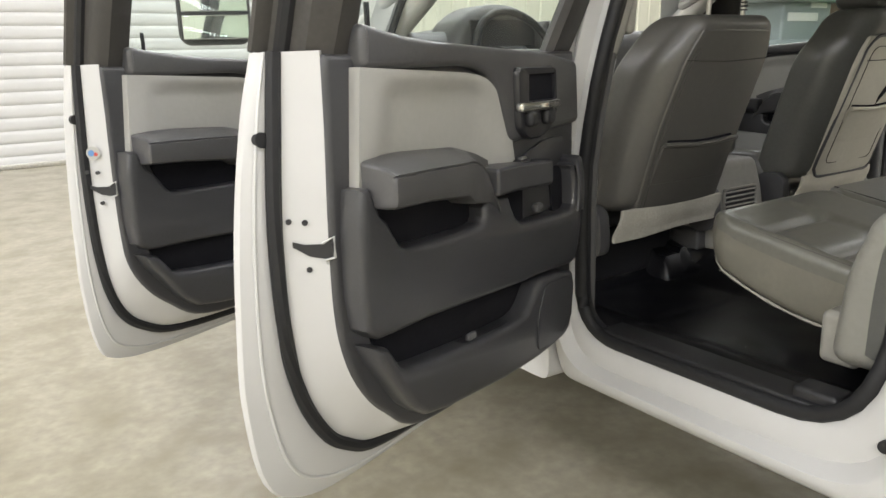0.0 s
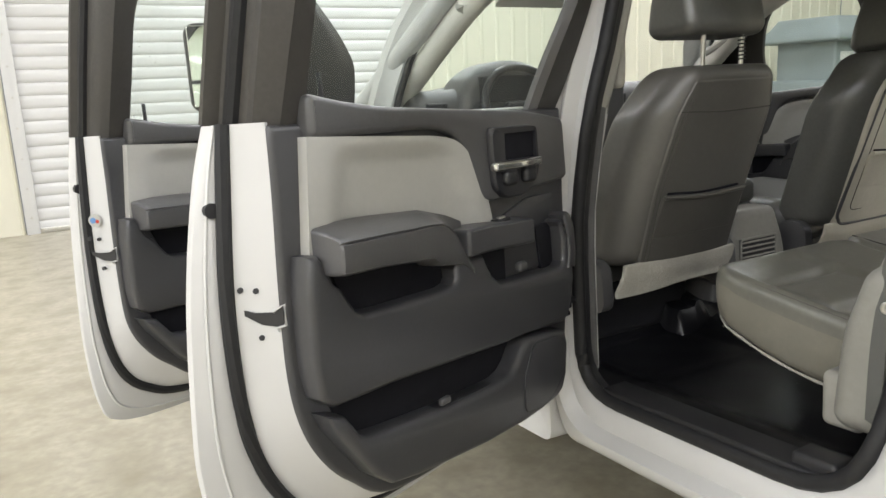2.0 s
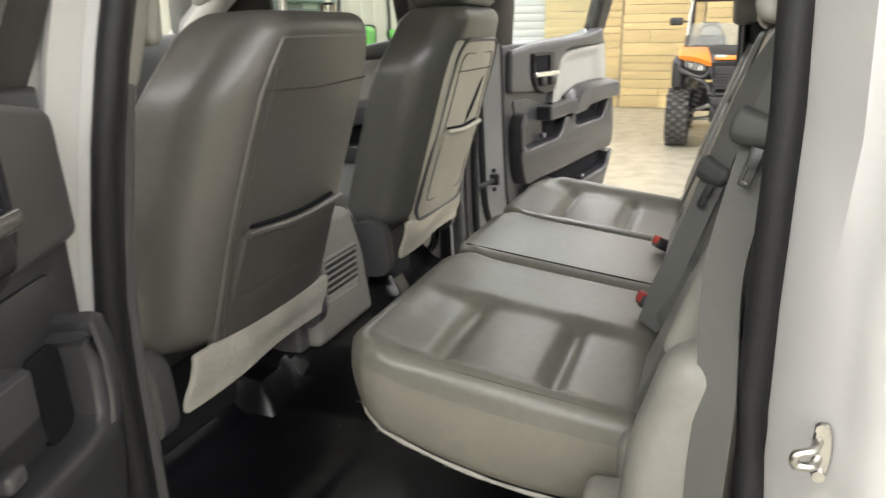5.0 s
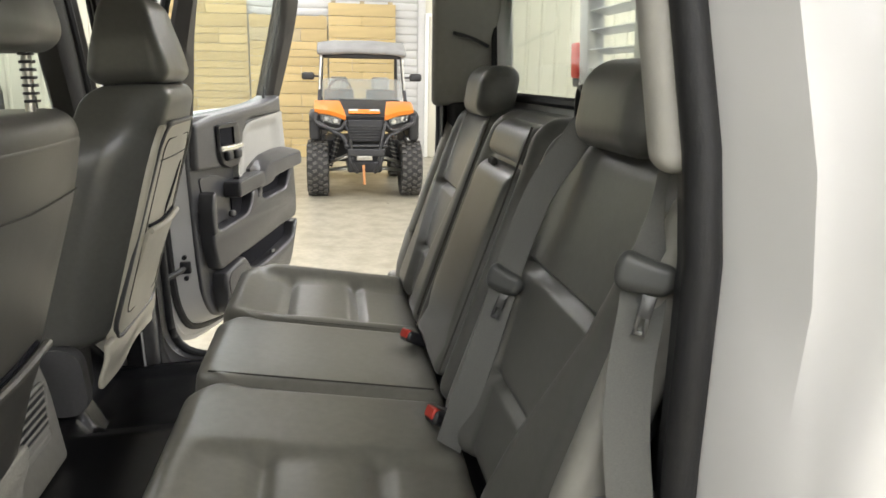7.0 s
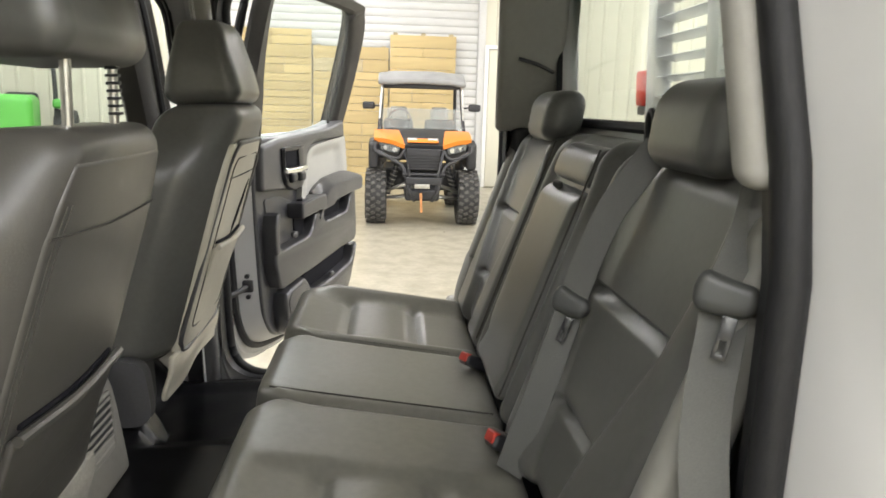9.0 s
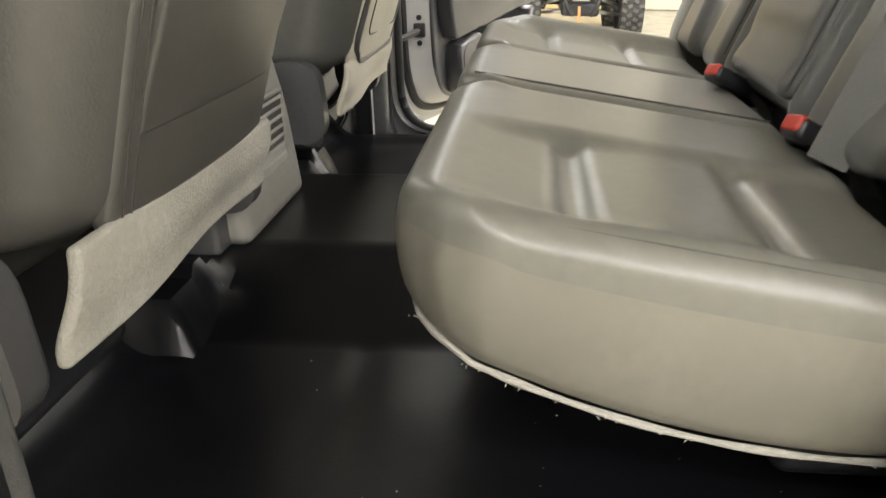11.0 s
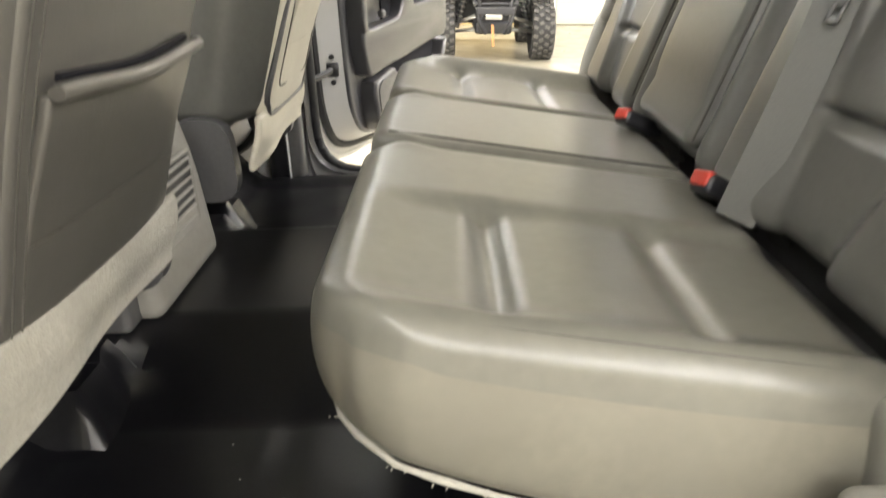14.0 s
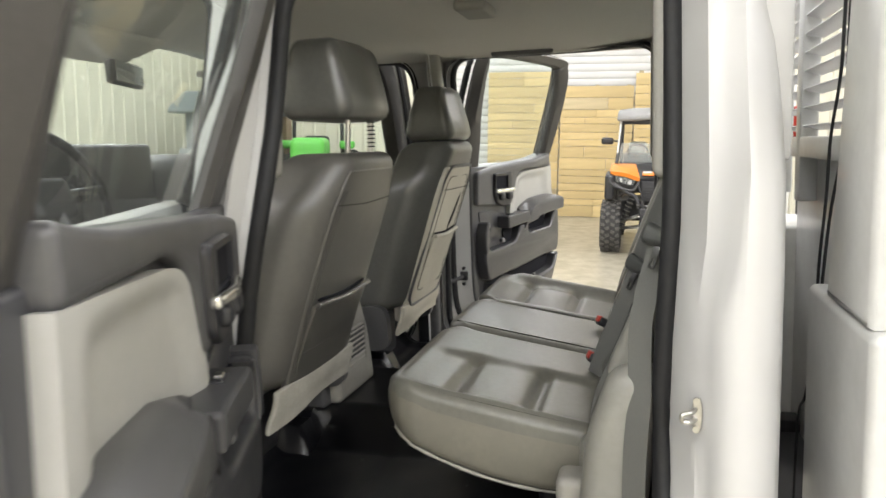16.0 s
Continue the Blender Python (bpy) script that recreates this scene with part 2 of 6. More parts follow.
def soft_box(size, center=(0, 0, 0), r=0.02, n=(4, 4, 4), warp=None, bm=None):
    """A rounded box cut into a grid; warp moves its points."""
    h = [s / 2 for s in size]
    r = min(r, *(x * 0.98 for x in h))
    ax = [axis_samples(h[i], r, n[i]) for i in range(3)]
    bm = bm or bmesh.new()
    seen = {}

    def vert(p):
        key = tuple(round(c, 6) for c in p)
        if key not in seen:
            q = Vector([max(-(h[i] - r), min(h[i] - r, p[i])) for i in range(3)])
            d = Vector(p) - q
            v = q + d.normalized() * r if d.length > 1e-9 else Vector(p)
            v += Vector(center)
            if warp:
                v = Vector(warp(v.x, v.y, v.z))
            seen[key] = bm.verts.new(v)
        return seen[key]

    for a in range(3):
        b, c = (a + 1) % 3, (a + 2) % 3
        for sgn in (-1, 1):
            for i in range(len(ax[b]) - 1):
                for j in range(len(ax[c]) - 1):
                    quad = []
                    for ii, jj in ((i, j), (i + 1, j), (i + 1, j + 1), (i, j + 1)):
                        p = [0, 0, 0]
                        p[a], p[b], p[c] = sgn * h[a], ax[b][ii], ax[c][jj]
                        quad.append(vert(p))
                    if len(set(quad)) == 4:
                        bm.faces.new(quad)
    return bm


def box(size, center=(0, 0, 0), bevel=0.004, bm=None, m=None):
    """A box with bevelled edges."""
    bm = bm or bmesh.new()
    g = bmesh.ops.create_cube(bm, size=1.0)
    bmesh.ops.scale(bm, vec=size, verts=g["verts"])
    if bevel:
        edges = list({e for v in g["verts"] for e in v.link_edges})
        got = bmesh.ops.bevel(bm, geom=edges, offset=min(bevel, min(size) * 0.45), segments=2, affect="EDGES", profile=0.5)
        verts = list({v for f in got["faces"] for v in f.verts} | {v for v in g["verts"] if v.is_valid})
    else:
        verts = g["verts"]
    if m is not None:
        bmesh.ops.transform(bm, matrix=m, verts=verts)
    bmesh.ops.translate(bm, vec=center, verts=verts)
    return bm


def tube(points, r=0.01, sides=10, closed=False, bm=None, flat=1.0):
    """A round bar along points."""
    bm = bm or bmesh.new()
    pts = [Vector(p) for p in points]
    n = len(pts)
    rings = []
    up = Vector((0.13, 0.21, 0.97)).normalized()
    for i, p in enumerate(pts):
        if closed:
            d = (pts[(i + 1) % n] - pts[i - 1]).normalized()
        else:
            d = (pts[min(i + 1, n - 1)] - pts[max(i - 1, 0)]).normalized()
        a = d.cross(up)
        if a.length < 0.05:
            a = d.cross(Vector((1, 0, 0)))
        a.normalize()
        b = a.cross(d)
        rr = r[i] if isinstance(r, (list, tuple)) else r
        rings.append([bm.verts.new(p + a * rr * math.cos(2 * math.pi * k / sides) + b * rr * flat * math.sin(2 * math.pi * k / sides)) for k in range(sides)])
    for i in range(n if closed else n - 1):
        r0, r1 = rings[i], rings[(i + 1) % n]
        for k in range(sides):
            bm.faces.new((r0[k], r0[(k + 1) % sides], r1[(k + 1) % sides], r1[k]))
    if not closed:
        bm.faces.new(rings[0])
        bm.faces.new(rings[-1])
    return bm


def cyl(p0, p1, r, sides=20, bm=None, r1=None):
    return tube([p0, p1], [r, r if r1 is None else r1], sides, bm=bm)


def smooth_path(points, steps=6):
    """A Catmull-Rom curve through points."""
    pts = [Vector(p) for p in points]
    out = []
    for i in range(len(pts) - 1):
        p0, p1, p2, p3 = pts[max(i - 1, 0)], pts[i], pts[i + 1], pts[min(i + 2, len(pts) - 1)]
        for k in range(steps):
            t = k / steps
            out.append(0.5 * ((2 * p1) + (p2 - p0) * t + (2 * p0 - 5 * p1 + 4 * p2 - p3) * t * t + (3 * p1 - p0 - 3 * p2 + p3) * t ** 3))
    return out + [pts[-1]]


def rounded(poly, radii, seg=6):
    """The corners of a 2D polygon rounded, each by its own radius."""
    out = []
    n = len(poly)
    for i, p in enumerate(poly):
        r = radii[i] if isinstance(radii, (list, tuple)) else radii
        p, a, b = Vector(p), Vector(poly[i - 1]), Vector(poly[(i + 1) % n])
        da, db = (a - p), (b - p)
        t = min(r, da.length * 0.49, db.length * 0.49)
        s, e = p + da.normalized() * t, p + db.normalized() * t
        for k in range(seg + 1):
            u = k / seg
            out.append(s.lerp(p, u).lerp(p.lerp(e, u), u))
    return out


def loft(rings, close=True, cap=(False, False), bm=None):
    """Skins rings that have the same number of points."""
    bm = bm or bmesh.new()
    vs = [[bm.verts.new(p) for p in r] for r in rings]
    n = len(vs[0])
    for a, b in zip(vs, vs[1:]):
        for k in range(n if close else n - 1):
            bm.faces.new((a[k], a[(k + 1) % n], b[(k + 1) % n], b[k]))
    if cap[0]:
        bm.faces.new(vs[0])
    if cap[1]:
        bm.faces.new(vs[-1])
    return bm


def slab(poly, at, thick, plane="xz", bevel=0.003, bm=None):
    """A flat plate of a 2D outline, from depth at to at + thick, with eased rims."""
    def place(p, d):
        return {"xz": (p[0], d, p[1]), "yz": (d, p[0], p[1]), "xy": (p[0], p[1], d)}[plane]

    pts = [Vector(p[:2]) for p in poly]
    n = len(pts)
    turn = 1 if sum(pts[k - 1].x * pts[k].y - pts[k].x * pts[k - 1].y for k in range(n)) > 0 else -1
    s = 1 if thick > 0 else -1
    b = min(bevel, abs(thick) * 0.9)

    def inset(d):
        out = []
        for k in range(n):
            e0, e1 = (pts[k] - pts[k - 1]), (pts[(k + 1) % n] - pts[k])
            if e0.length < 1e-7 or e1.length < 1e-7:
                e0 = e1 = pts[(k + 1) % n] - pts[k - 1]
            n0, n1 = Vector((-e0.y, e0.x)).normalized() * turn, Vector((-e1.y, e1.x)).normalized() * turn
            m = n0 + n1
            m = m.normalized() if m.length > 0.2 else n0
            out.append(pts[k] + m * d / max(0.5, m.dot(n0)))
        return out

    rings = [[place(p, at) for p in pts], [place(p, at + thick - s * b) for p in pts]]
    if b > 0:
        for k in (1, 2, 3):
            a = radians(30 * k)
            rings.append([place(p, at + thick - s * b * (1 - math.sin(a))) for p in inset(b * (1 - math.cos(a)))])
    return loft(rings, cap=(True, True), bm=bm)


def tumble(z):
    """How far the cab's sides lean in above the door sills."""
    return 0.30 * max(0.0, z - 1.46)


def bump_at(x, c, w):
    """A smooth hill of width w about c."""
    d = abs(x - c) / w
    return 0.5 + 0.5 * math.cos(math.pi * d) if d < 1 else 0.0


def ease(x, a, b):
    t = max(0.0, min(1.0, (x - a) / (b - a)))
    return t * t * (3 - 2 * t)


# ---- the hall ----
X0, X1, Y0, Y1 = -11.0, 16.0, -9.0, 10.4
ROOM = Matrix.Identity(4)


def structure(name, bm, mat, label, smooth=False):
    return tagged(link(name, bm, mat, smooth=smooth), label, "", kind="structure")


structure("floor", box((X1 - X0 + 1, Y1 - Y0 + 1, 0.2), ((X0 + X1) / 2, (Y0 + Y1) / 2, -0.1), 0), CONCRETE, "sealed grey-tan concrete floor of the workshop, scuffed and stained")
structure("ceiling", box((X1 - X0 + 0.6, Y1 - Y0 + 0.6, 0.15), ((X0 + X1) / 2, (Y0 + Y1) / 2, CEILING + 0.075), 0), WALL_WHITE, "white metal ceiling of the workshop")


def ribbed(p0, p1, z0, z1, normal, pitch=0.30, bm=None):
    """Siding with upright ribs between two plan points; normal points into the room."""
    bm = bm or bmesh.new()
    a, b, nrm = Vector((*p0, 0)), Vector((*p1, 0)), Vector((*normal, 0))
    d = b - a
    length, d = d.length, d.normalized()
    prof = []
    s = 0.0
    while s < length - 0.01:
        for ds, out in ((0, 0), (pitch * 0.72, 0), (pitch * 0.79, 0.02), (pitch * 0.92, 0.02)):
            if s + ds < length:
                prof.append((s + ds, out))
        s += pitch
    prof.append((length, 0))
    front = [a + d * s + nrm * o for s, o in prof]
    back = [b - nrm * 0.12, a - nrm * 0.12]
    ring = front + back
    return loft([[p + Vector((0, 0, z0)) for p in ring], [p + Vector((0, 0, z1)) for p in ring]], cap=(True, True), bm=bm)


def rolling_door(name, a, b, height, normal, pitch, label):
    """A rolling steel door: a curtain of curved slats between two guides."""
    door = thing(name, label, "rolling door", ROOM, kind="structure")
    a, b, nrm = Vector((*a, 0)), Vector((*b, 0)), Vector((*normal, 0))
    d = (b - a).normalized()
    n = int(height / pitch)
    bm = bmesh.new()
    for i in range(n):
        z = i * pitch
        prof = [(0, 0.0), (0.06, 0.008), (0.30, 0.013), (0.66, 0.013), (0.90, 0.008), (0.96, 0.0), (1.0, -0.002)]
        lo = [a + nrm * o + Vector((0, 0, z + pitch * f)) for f, o in prof]
        hi = [b + nrm * o + Vector((0, 0, z + pitch * f)) for f, o in prof]
        loft([lo, hi], close=False, bm=bm)
    curtain = part("curtain", bm, SLAT, door)
    curtain["kind"] = "stuff"
    for p in (a - d * 0.06, b + d * 0.06):
        g = part("guide", box((0.14 if abs(d.x) > 0.5 else 0.08, 0.08 if abs(d.x) > 0.5 else 0.14, height + 0.1), p + nrm * 0.03 + Vector((0, 0, height / 2)), 0.006), SLAT, door)
        for k in range(int(height / 0.35)):
            q = p + nrm * 0.074 + Vector((0, 0, 0.2 + 0.35 * k))
            part("bolt", cyl(q - nrm * 0.01, q + nrm * 0.008, 0.014, 8), STEEL, g)
    part("bottom_bar", box((abs((b - a).x) + 0.02 if abs(d.x) > 0.5 else 0.05, abs((b - a).y) + 0.02 if abs(d.y) > 0.5 else 0.05, 0.06), (a + b) / 2 + nrm * 0.012 + Vector((0, 0, 0.03)), 0.005), STEEL, door)
    part("drum_hood", box((abs((b - a).x) + 0.3 if abs(d.x) > 0.5 else 0.3, abs((b - a).y) + 0.3 if abs(d.y) > 0.5 else 0.3, 0.34), (a + b) / 2 + nrm * 0.15 + Vector((0, 0, height + 0.2)), 0.02), SLAT, door)
    return door


DOOR_TOP = 4.2
bm = ribbed((X0, Y1), (0.36, Y1), 0, CEILING, (0, -1))
ribbed((5.74, Y1), (X1, Y1), 0, CEILING, (0, -1), bm=bm)
ribbed((0.36, Y1), (5.74, Y1), DOOR_TOP, CEILING, (0, -1), bm=bm)
structure("wall_north", bm, WALL_CREAM, "cream metal siding wall with upright ribs")
bm = ribbed((X1, Y1 - 0.02), (X1, 5.5), 0, CEILING, (-1, 0))
ribbed((X1, 5.5), (X1, -0.5), DOOR_TOP, CEILING, (-1, 0), bm=bm)
ribbed((X1, -0.5), (X1, Y0 + 0.02), 0, CEILING, (-1, 0), bm=bm)
structure("wall_east", bm, WALL_CREAM, "cream metal siding wall with upright ribs")
structure("wall_south", ribbed((X1 - 0.02, Y0), (X0 + 0.02, Y0), 0, CEILING, (0, 1)), WALL_CREAM, "cream metal siding wall with upright ribs")
structure("wall_west", ribbed((X0, Y0), (X0, Y1), 0, CEILING, (1, 0)), WALL_CREAM, "cream metal siding wall with upright ribs")
rolling_door("door_1", (0.50, Y1 + 0.02), (5.6, Y1 + 0.02), DOOR_TOP, (0, -1), 0.147, "closed white rolling steel door in the siding wall")
rolling_door("door_2", (X1 + 0.02, -0.38), (X1 + 0.02, 5.4), DOOR_TOP, (-1, 0), 0.147, "closed white rolling steel door behind pallet boards")

# a plain walk door beside the rolling door
wd = thing("door_3", "closed cream steel walk door in a plain frame", "door", ROOM, kind="structure")
leaf = part("leaf", box((0.05, 0.94, 2.66), (X1 - 0.04, -1.06, 1.35), 0.004), WALL_CREAM, wd)
part("frame_post", box((0.07, 0.07, 2.76), (X1 - 0.05, -0.545, 1.38), 0.004), WALL_WHITE, wd)
part("frame_post", box((0.07, 0.07, 2.76), (X1 - 0.05, -1.575, 1.38), 0.004), WALL_WHITE, wd)
part("frame_head", box((0.07, 0.96, 0.07), (X1 - 0.05, -1.06, 2.725), 0.004), WALL_WHITE, wd)
part("door_knob", soft_box((0.06, 0.05, 0.05), (X1 - 0.1, -1.45, 1.0), 0.024, (1, 1, 1)), STEEL, leaf)

for lx, ly in LAMP_ROWS:
    lp = thing("ceiling_lamp", "unseen long white strip lamp under the ceiling, lit", "ceiling lamp", pose(lx, ly, CEILING), "ceiling lamps")
    part("housing", box((0.5, 2.3, 0.1), (0, 0, -0.051), 0.01), WALL_WHITE, lp)
    part("diffuser", box((0.42, 2.2, 0.03), (0, 0, -0.118), 0.008), GLOW, lp)


# ---- the pickup truck ----
truck = thing("pickup_truck", "white crew-cab work pickup truck with three doors standing open", "pickup truck")


def ring_yz(y0, y1, z0, z1, radii, x, seg=7):
    """A rounded rectangle in a plane across the truck; radii: lower rear, lower front, upper front, upper rear."""
    ring = rounded([(y0, z0), (y1, z0), (y1, z1), (y0, z1)], radii, seg)
    out = []
    for i, p in enumerate(ring):
        out.append(p)
        if i % (seg + 1) == seg:
            q = ring[(i + 1) % len(ring)]
            out += [p.lerp(q, f / 9) for f in range(1, 9)]
    return [(x - (1 if x > 0 else -1) * tumble(p.y), p.x, p.y) for p in out]


def pillar_shift(s, y, z):
    """The centre pillar leans back a little towards the roof; on the far side the opening is longer."""
    if y < 0.65:
        return y
    return y + (0.075 if s > 0 else 0.004) - 0.075 * ease(z, 1.1, 1.6)


def bent(bm, s):
    """The pillars' lean, and the soft S of the crease on the rear pillar."""
    for v in bm.verts:
        v.co.y = pillar_shift(s, v.co.y, v.co.z)
        if v.co.y < -0.02:
            v.co.y -= 0.034 * ease(v.co.z, 1.27, 1.45) * bump_at(v.co.y, -0.075, 0.055)
        # the rear corner rounds off more and more towards the roof
        v.co.x -= s * 0.050 * ease(v.co.z, 1.50, 1.72) * ease(v.co.y, -0.045, -0.165)
    return bm


def drawn_in(ring, s, w):
    """The rear edge of the opening, drawn towards the seat by w."""
    return [(x - s * w * 0.078 * ease(y, 0.30, 0.03) * ease(z, 0.78, 1.05), y - 0.016 * w * ease(z, 1.10, 1.50) * ease(y, 0.30, 0.03), z) for x, y, z in ring]


def body_side(s):
    """The shell round one side's two door openings; s is -1 for the driver's side."""
    rows = [(0.004, 0.806, 0.712, 1.925, (0.20, 0.14, 0.10, 0.10), 0.885), (-0.004, 0.810, 0.705, 1.931, (0.20, 0.14, 0.10, 0.10), 0.915),
            (-0.016, 0.814, 0.690, 1.941, (0.20, 0.14, 0.10, 0.10), 0.925), (-0.044, 0.826, 0.650, 1.955, (0.20, 0.15, 0.1, 0.12), 0.931), (-0.056, 0.828, 0.640, 1.957, (0.20, 0.15, 0.1, 0.12), 0.9285),
            (-0.066, 0.834, 0.632, 1.961, (0.20, 0.15, 0.1, 0.12), 0.945), (-0.078, 0.838, 0.626, 1.963, (0.20, 0.15, 0.1, 0.12), 0.958), (-0.092, 0.842, 0.620, 1.965, (0.21, 0.15, 0.1, 0.12), 0.966),
            (-0.110, 0.850, 0.606, 1.969, (0.2, 0.12, 0.08, 0.1), 0.966), (-0.132, 0.853, 0.590, 1.972, (0.14, 0.1, 0.06, 0.08), 0.957), (-0.152, 0.856, 0.575, 1.975, (0.1, 0.06, 0.05, 0.06), 0.940),
            (-0.169, 0.858, 0.566, 1.979, (0.09, 0.05, 0.04, 0.05), 0.916), (-0.180, 0.858, 0.560, 1.981, (0.08, 0.04, 0.04, 0.05), 0.886), (-0.187, 0.858, 0.557, 1.983, (0.08, 0.04, 0.04, 0.05), 0.848), (-0.188, 0.858, 0.555, 1.985, (0.07, 0.03, 0.03, 0.05), 0.80)]
    side = part("body_side", bent(loft([drawn_in(ring_yz(y0, y1, z0, z1, rr, s * x), s, (1, 1, 0.8, 0.12)[k] if k < 4 else 0) for k, (y0, y1, z0, z1, rr, x) in enumerate(rows)]), s), WHITE, truck)
    seal = drawn_in(ring_yz(0.008, 0.800, 0.716, 1.92, (0.20, 0.14, 0.10, 0.10), s * 0.912), s, 1)
    part("door_seal", bent(tube(seal, 0.0175, 10, closed=True), s), RUBBER, side, "black rubber door seal")
    lining = loft([drawn_in(ring_yz(0.006, 0.804, 0.712, 1.924, (0.20, 0.14, 0.10, 0.10), s * 0.905), s, 1), drawn_in(ring_yz(0.016, 0.802, 0.722, 1.914, (0.19, 0.13, 0.10, 0.10), s * 0.89), s, 1), drawn_in(ring_yz(0.010, 0.812, 0.722, 1.910, (0.19, 0.13, 0.10, 0.10), s * 0.865), s, 1)])
    part("opening_trim", bent(lining, s), BLACK, side, "black plastic opening trim")
    front = [(0.950, 1.92, 0.705, 1.915, (0.12, 0.16, 0.5, 0.1), 0.885), (0.946, 1.925, 0.70, 1.921, (0.12, 0.16, 0.5, 0.1), 0.925), (0.932, 1.96, 0.64, 1.95, (0.1, 0.16, 0.5, 0.1), 0.94),
             (0.920, 1.98, 0.60, 1.965, (0.08, 0.12, 0.5, 0.08), 0.972), (0.859, 2.02, 0.56, 1.981, (0.04, 0.06, 0.5, 0.04), 0.978), (0.859, 2.03, 0.555, 1.985, (0.04, 0.06, 0.5, 0.04), 0.86)]
    fs = part("body_side", bent(loft([ring_yz(y0, y1, z0, z1, rr, s * x) for y0, y1, z0, z1, rr, x in front]), s), WHITE, truck)
    part("door_seal", bent(tube(ring_yz(0.955, 1.915, 0.71, 1.912, (0.12, 0.16, 0.5, 0.1), s * 0.905), 0.013, 8, closed=True), s), RUBBER, fs, "black rubber door seal")
    # striker on the rear pillar
    plate = part("striker", soft_box((0.006, 0.018, 0.056), (s * 0.934, -0.046, 1.112), 0.003, (2, 2, 4), lambda x, y, z: (x, -0.046 + (y + 0.046) * math.sqrt(max(0.05, 1 - ((z - 1.112) / 0.0325) ** 2)), z)), STEEL, side, "zinc striker plate with a wire loop")
    loop = smooth_path([(s * 0.936, -0.043, 1.121), (s * 0.953, -0.036, 1.120), (s * 0.958, -0.022, 1.117), (s * 0.958, -0.022, 1.107), (s * 0.953, -0.036, 1.104), (s * 0.936, -0.043, 1.103)], 5)
    part("striker_loop", tube(loop, 0.0045, 8), STEEL, side)
    for zz in (1.136, 1.088):
        part("screw", cyl((s * 0.937, -0.044, zz), (s * 0.943, -0.044, zz), 0.006, 8), STEEL, side)
    part("grommet", cyl((s * 0.935, -0.028, 0.728), (s * 0.945, -0.028, 0.728), 0.013, 14), RUBBER, side, "black rubber plug")
    # the check strap on the centre pillar, on the far side seen with its bracket
    ya = pillar_shift(s, 0.805, 0.98)
    part("check_strap", tube([(s * 0.93, ya, 0.972), (s * 0.975, ya - 0.04, 0.985), (s * 1.0, ya - 0.055, 0.992)], 0.010, 6), FRAME, side, "door check strap")
    part("strap_box", box((0.02, 0.034, 0.040), (s * 1.003, ya - 0.058, 0.993), 0.004), BLACK, side)
    for zz in (1.028, 0.958):
        part("bolt", cyl((s * 0.992, ya - 0.058, zz), (s * 1.006, ya - 0.058, zz), 0.008, 8), BLACK, side)
    return side


body_side(-1)
body_side(1)

# roof, cab back, floor
roof = part("roof", soft_box((1.64, 1.86, 0.10), (0, 0.74, 2.02), 0.048, (8, 8, 1), lambda x, y, z: (x, y, z - 0.06 * (x / 0.82) ** 2 - 0.05 * ease(y, 1.1, 1.72))), WHITE, truck)
part("headliner", soft_box((1.58, 1.70, 0.03), (0, 0.74, 1.96), 0.014, (8, 8, 1), lambda x, y, z: (x, y, z + 0.008 - 0.05 * (x / 0.78) ** 4 - 0.04 * ease(y, 1.1, 1.72))), HEADLINER, roof, "warm grey cloth headliner")
part("dome_lamp", soft_box((0.17, 0.09, 0.03), (-0.08, 0.50, 1.94), 0.012, (2, 2, 1)), TRIM_GREIGE, roof, "small dome lamp")
part("grab_handle", soft_box((0.035, 0.24, 0.05), (0.715, 0.50, 1.925), 0.015, (1, 3, 1)), DASH, roof, "folded grab handle over the door")
for s in (-1, 1):
    part("roof_rail", soft_box((0.07, 1.66, 0.07), (s * 0.755, 0.72, 1.945), 0.03, (2, 8, 2), lambda x, y, z: (x, y, z - 0.04 * ease(y, 1.1, 1.72))), HEADLINER, roof, "cloth-covered roof rail")

CAB_BACK = -0.178
back = bmesh.new()
box((1.66, 0.03, 0.92), (0, CAB_BACK + 0.01, 1.06), 0.01, bm=back)
box((0.09, 0.05, 0.46), (-0.745, CAB_BACK, 1.75), 0.01, bm=back)
box((0.09, 0.05, 0.46), (0.745, CAB_BACK, 1.75), 0.01, bm=back)
box((1.50, 0.05, 0.10), (0, CAB_BACK, 1.955), 0.01, bm=back)
cab_back = part("cab_back", back, WHITE, truck)
part("rear_window", box((1.46, 0.006, 0.41), (0, CAB_BACK, 1.715), 0), GLASS, cab_back, "clear rear window glass", smooth=False).visible_shadow = False
part("window_gasket", tube([(x, CAB_BACK + 0.026, z) for x, z in rounded([(-0.715, 1.525), (0.715, 1.525), (0.715, 1.895), (-0.715, 1.895)], 0.06)], 0.012, 8, closed=True), RUBBER, cab_back)
part("lower_trim", soft_box((1.70, 0.02, 0.80), (0, CAB_BACK + 0.037, 1.10), 0.012, (4, 1, 4)), DASH, cab_back, "dark grey back panel carpet")
pan = part("floor_pan", soft_box((1.80, 2.3, 0.05), (0, 0.95, 0.672), 0.02, (4, 8, 1)), WHITE_DIRTY, truck)


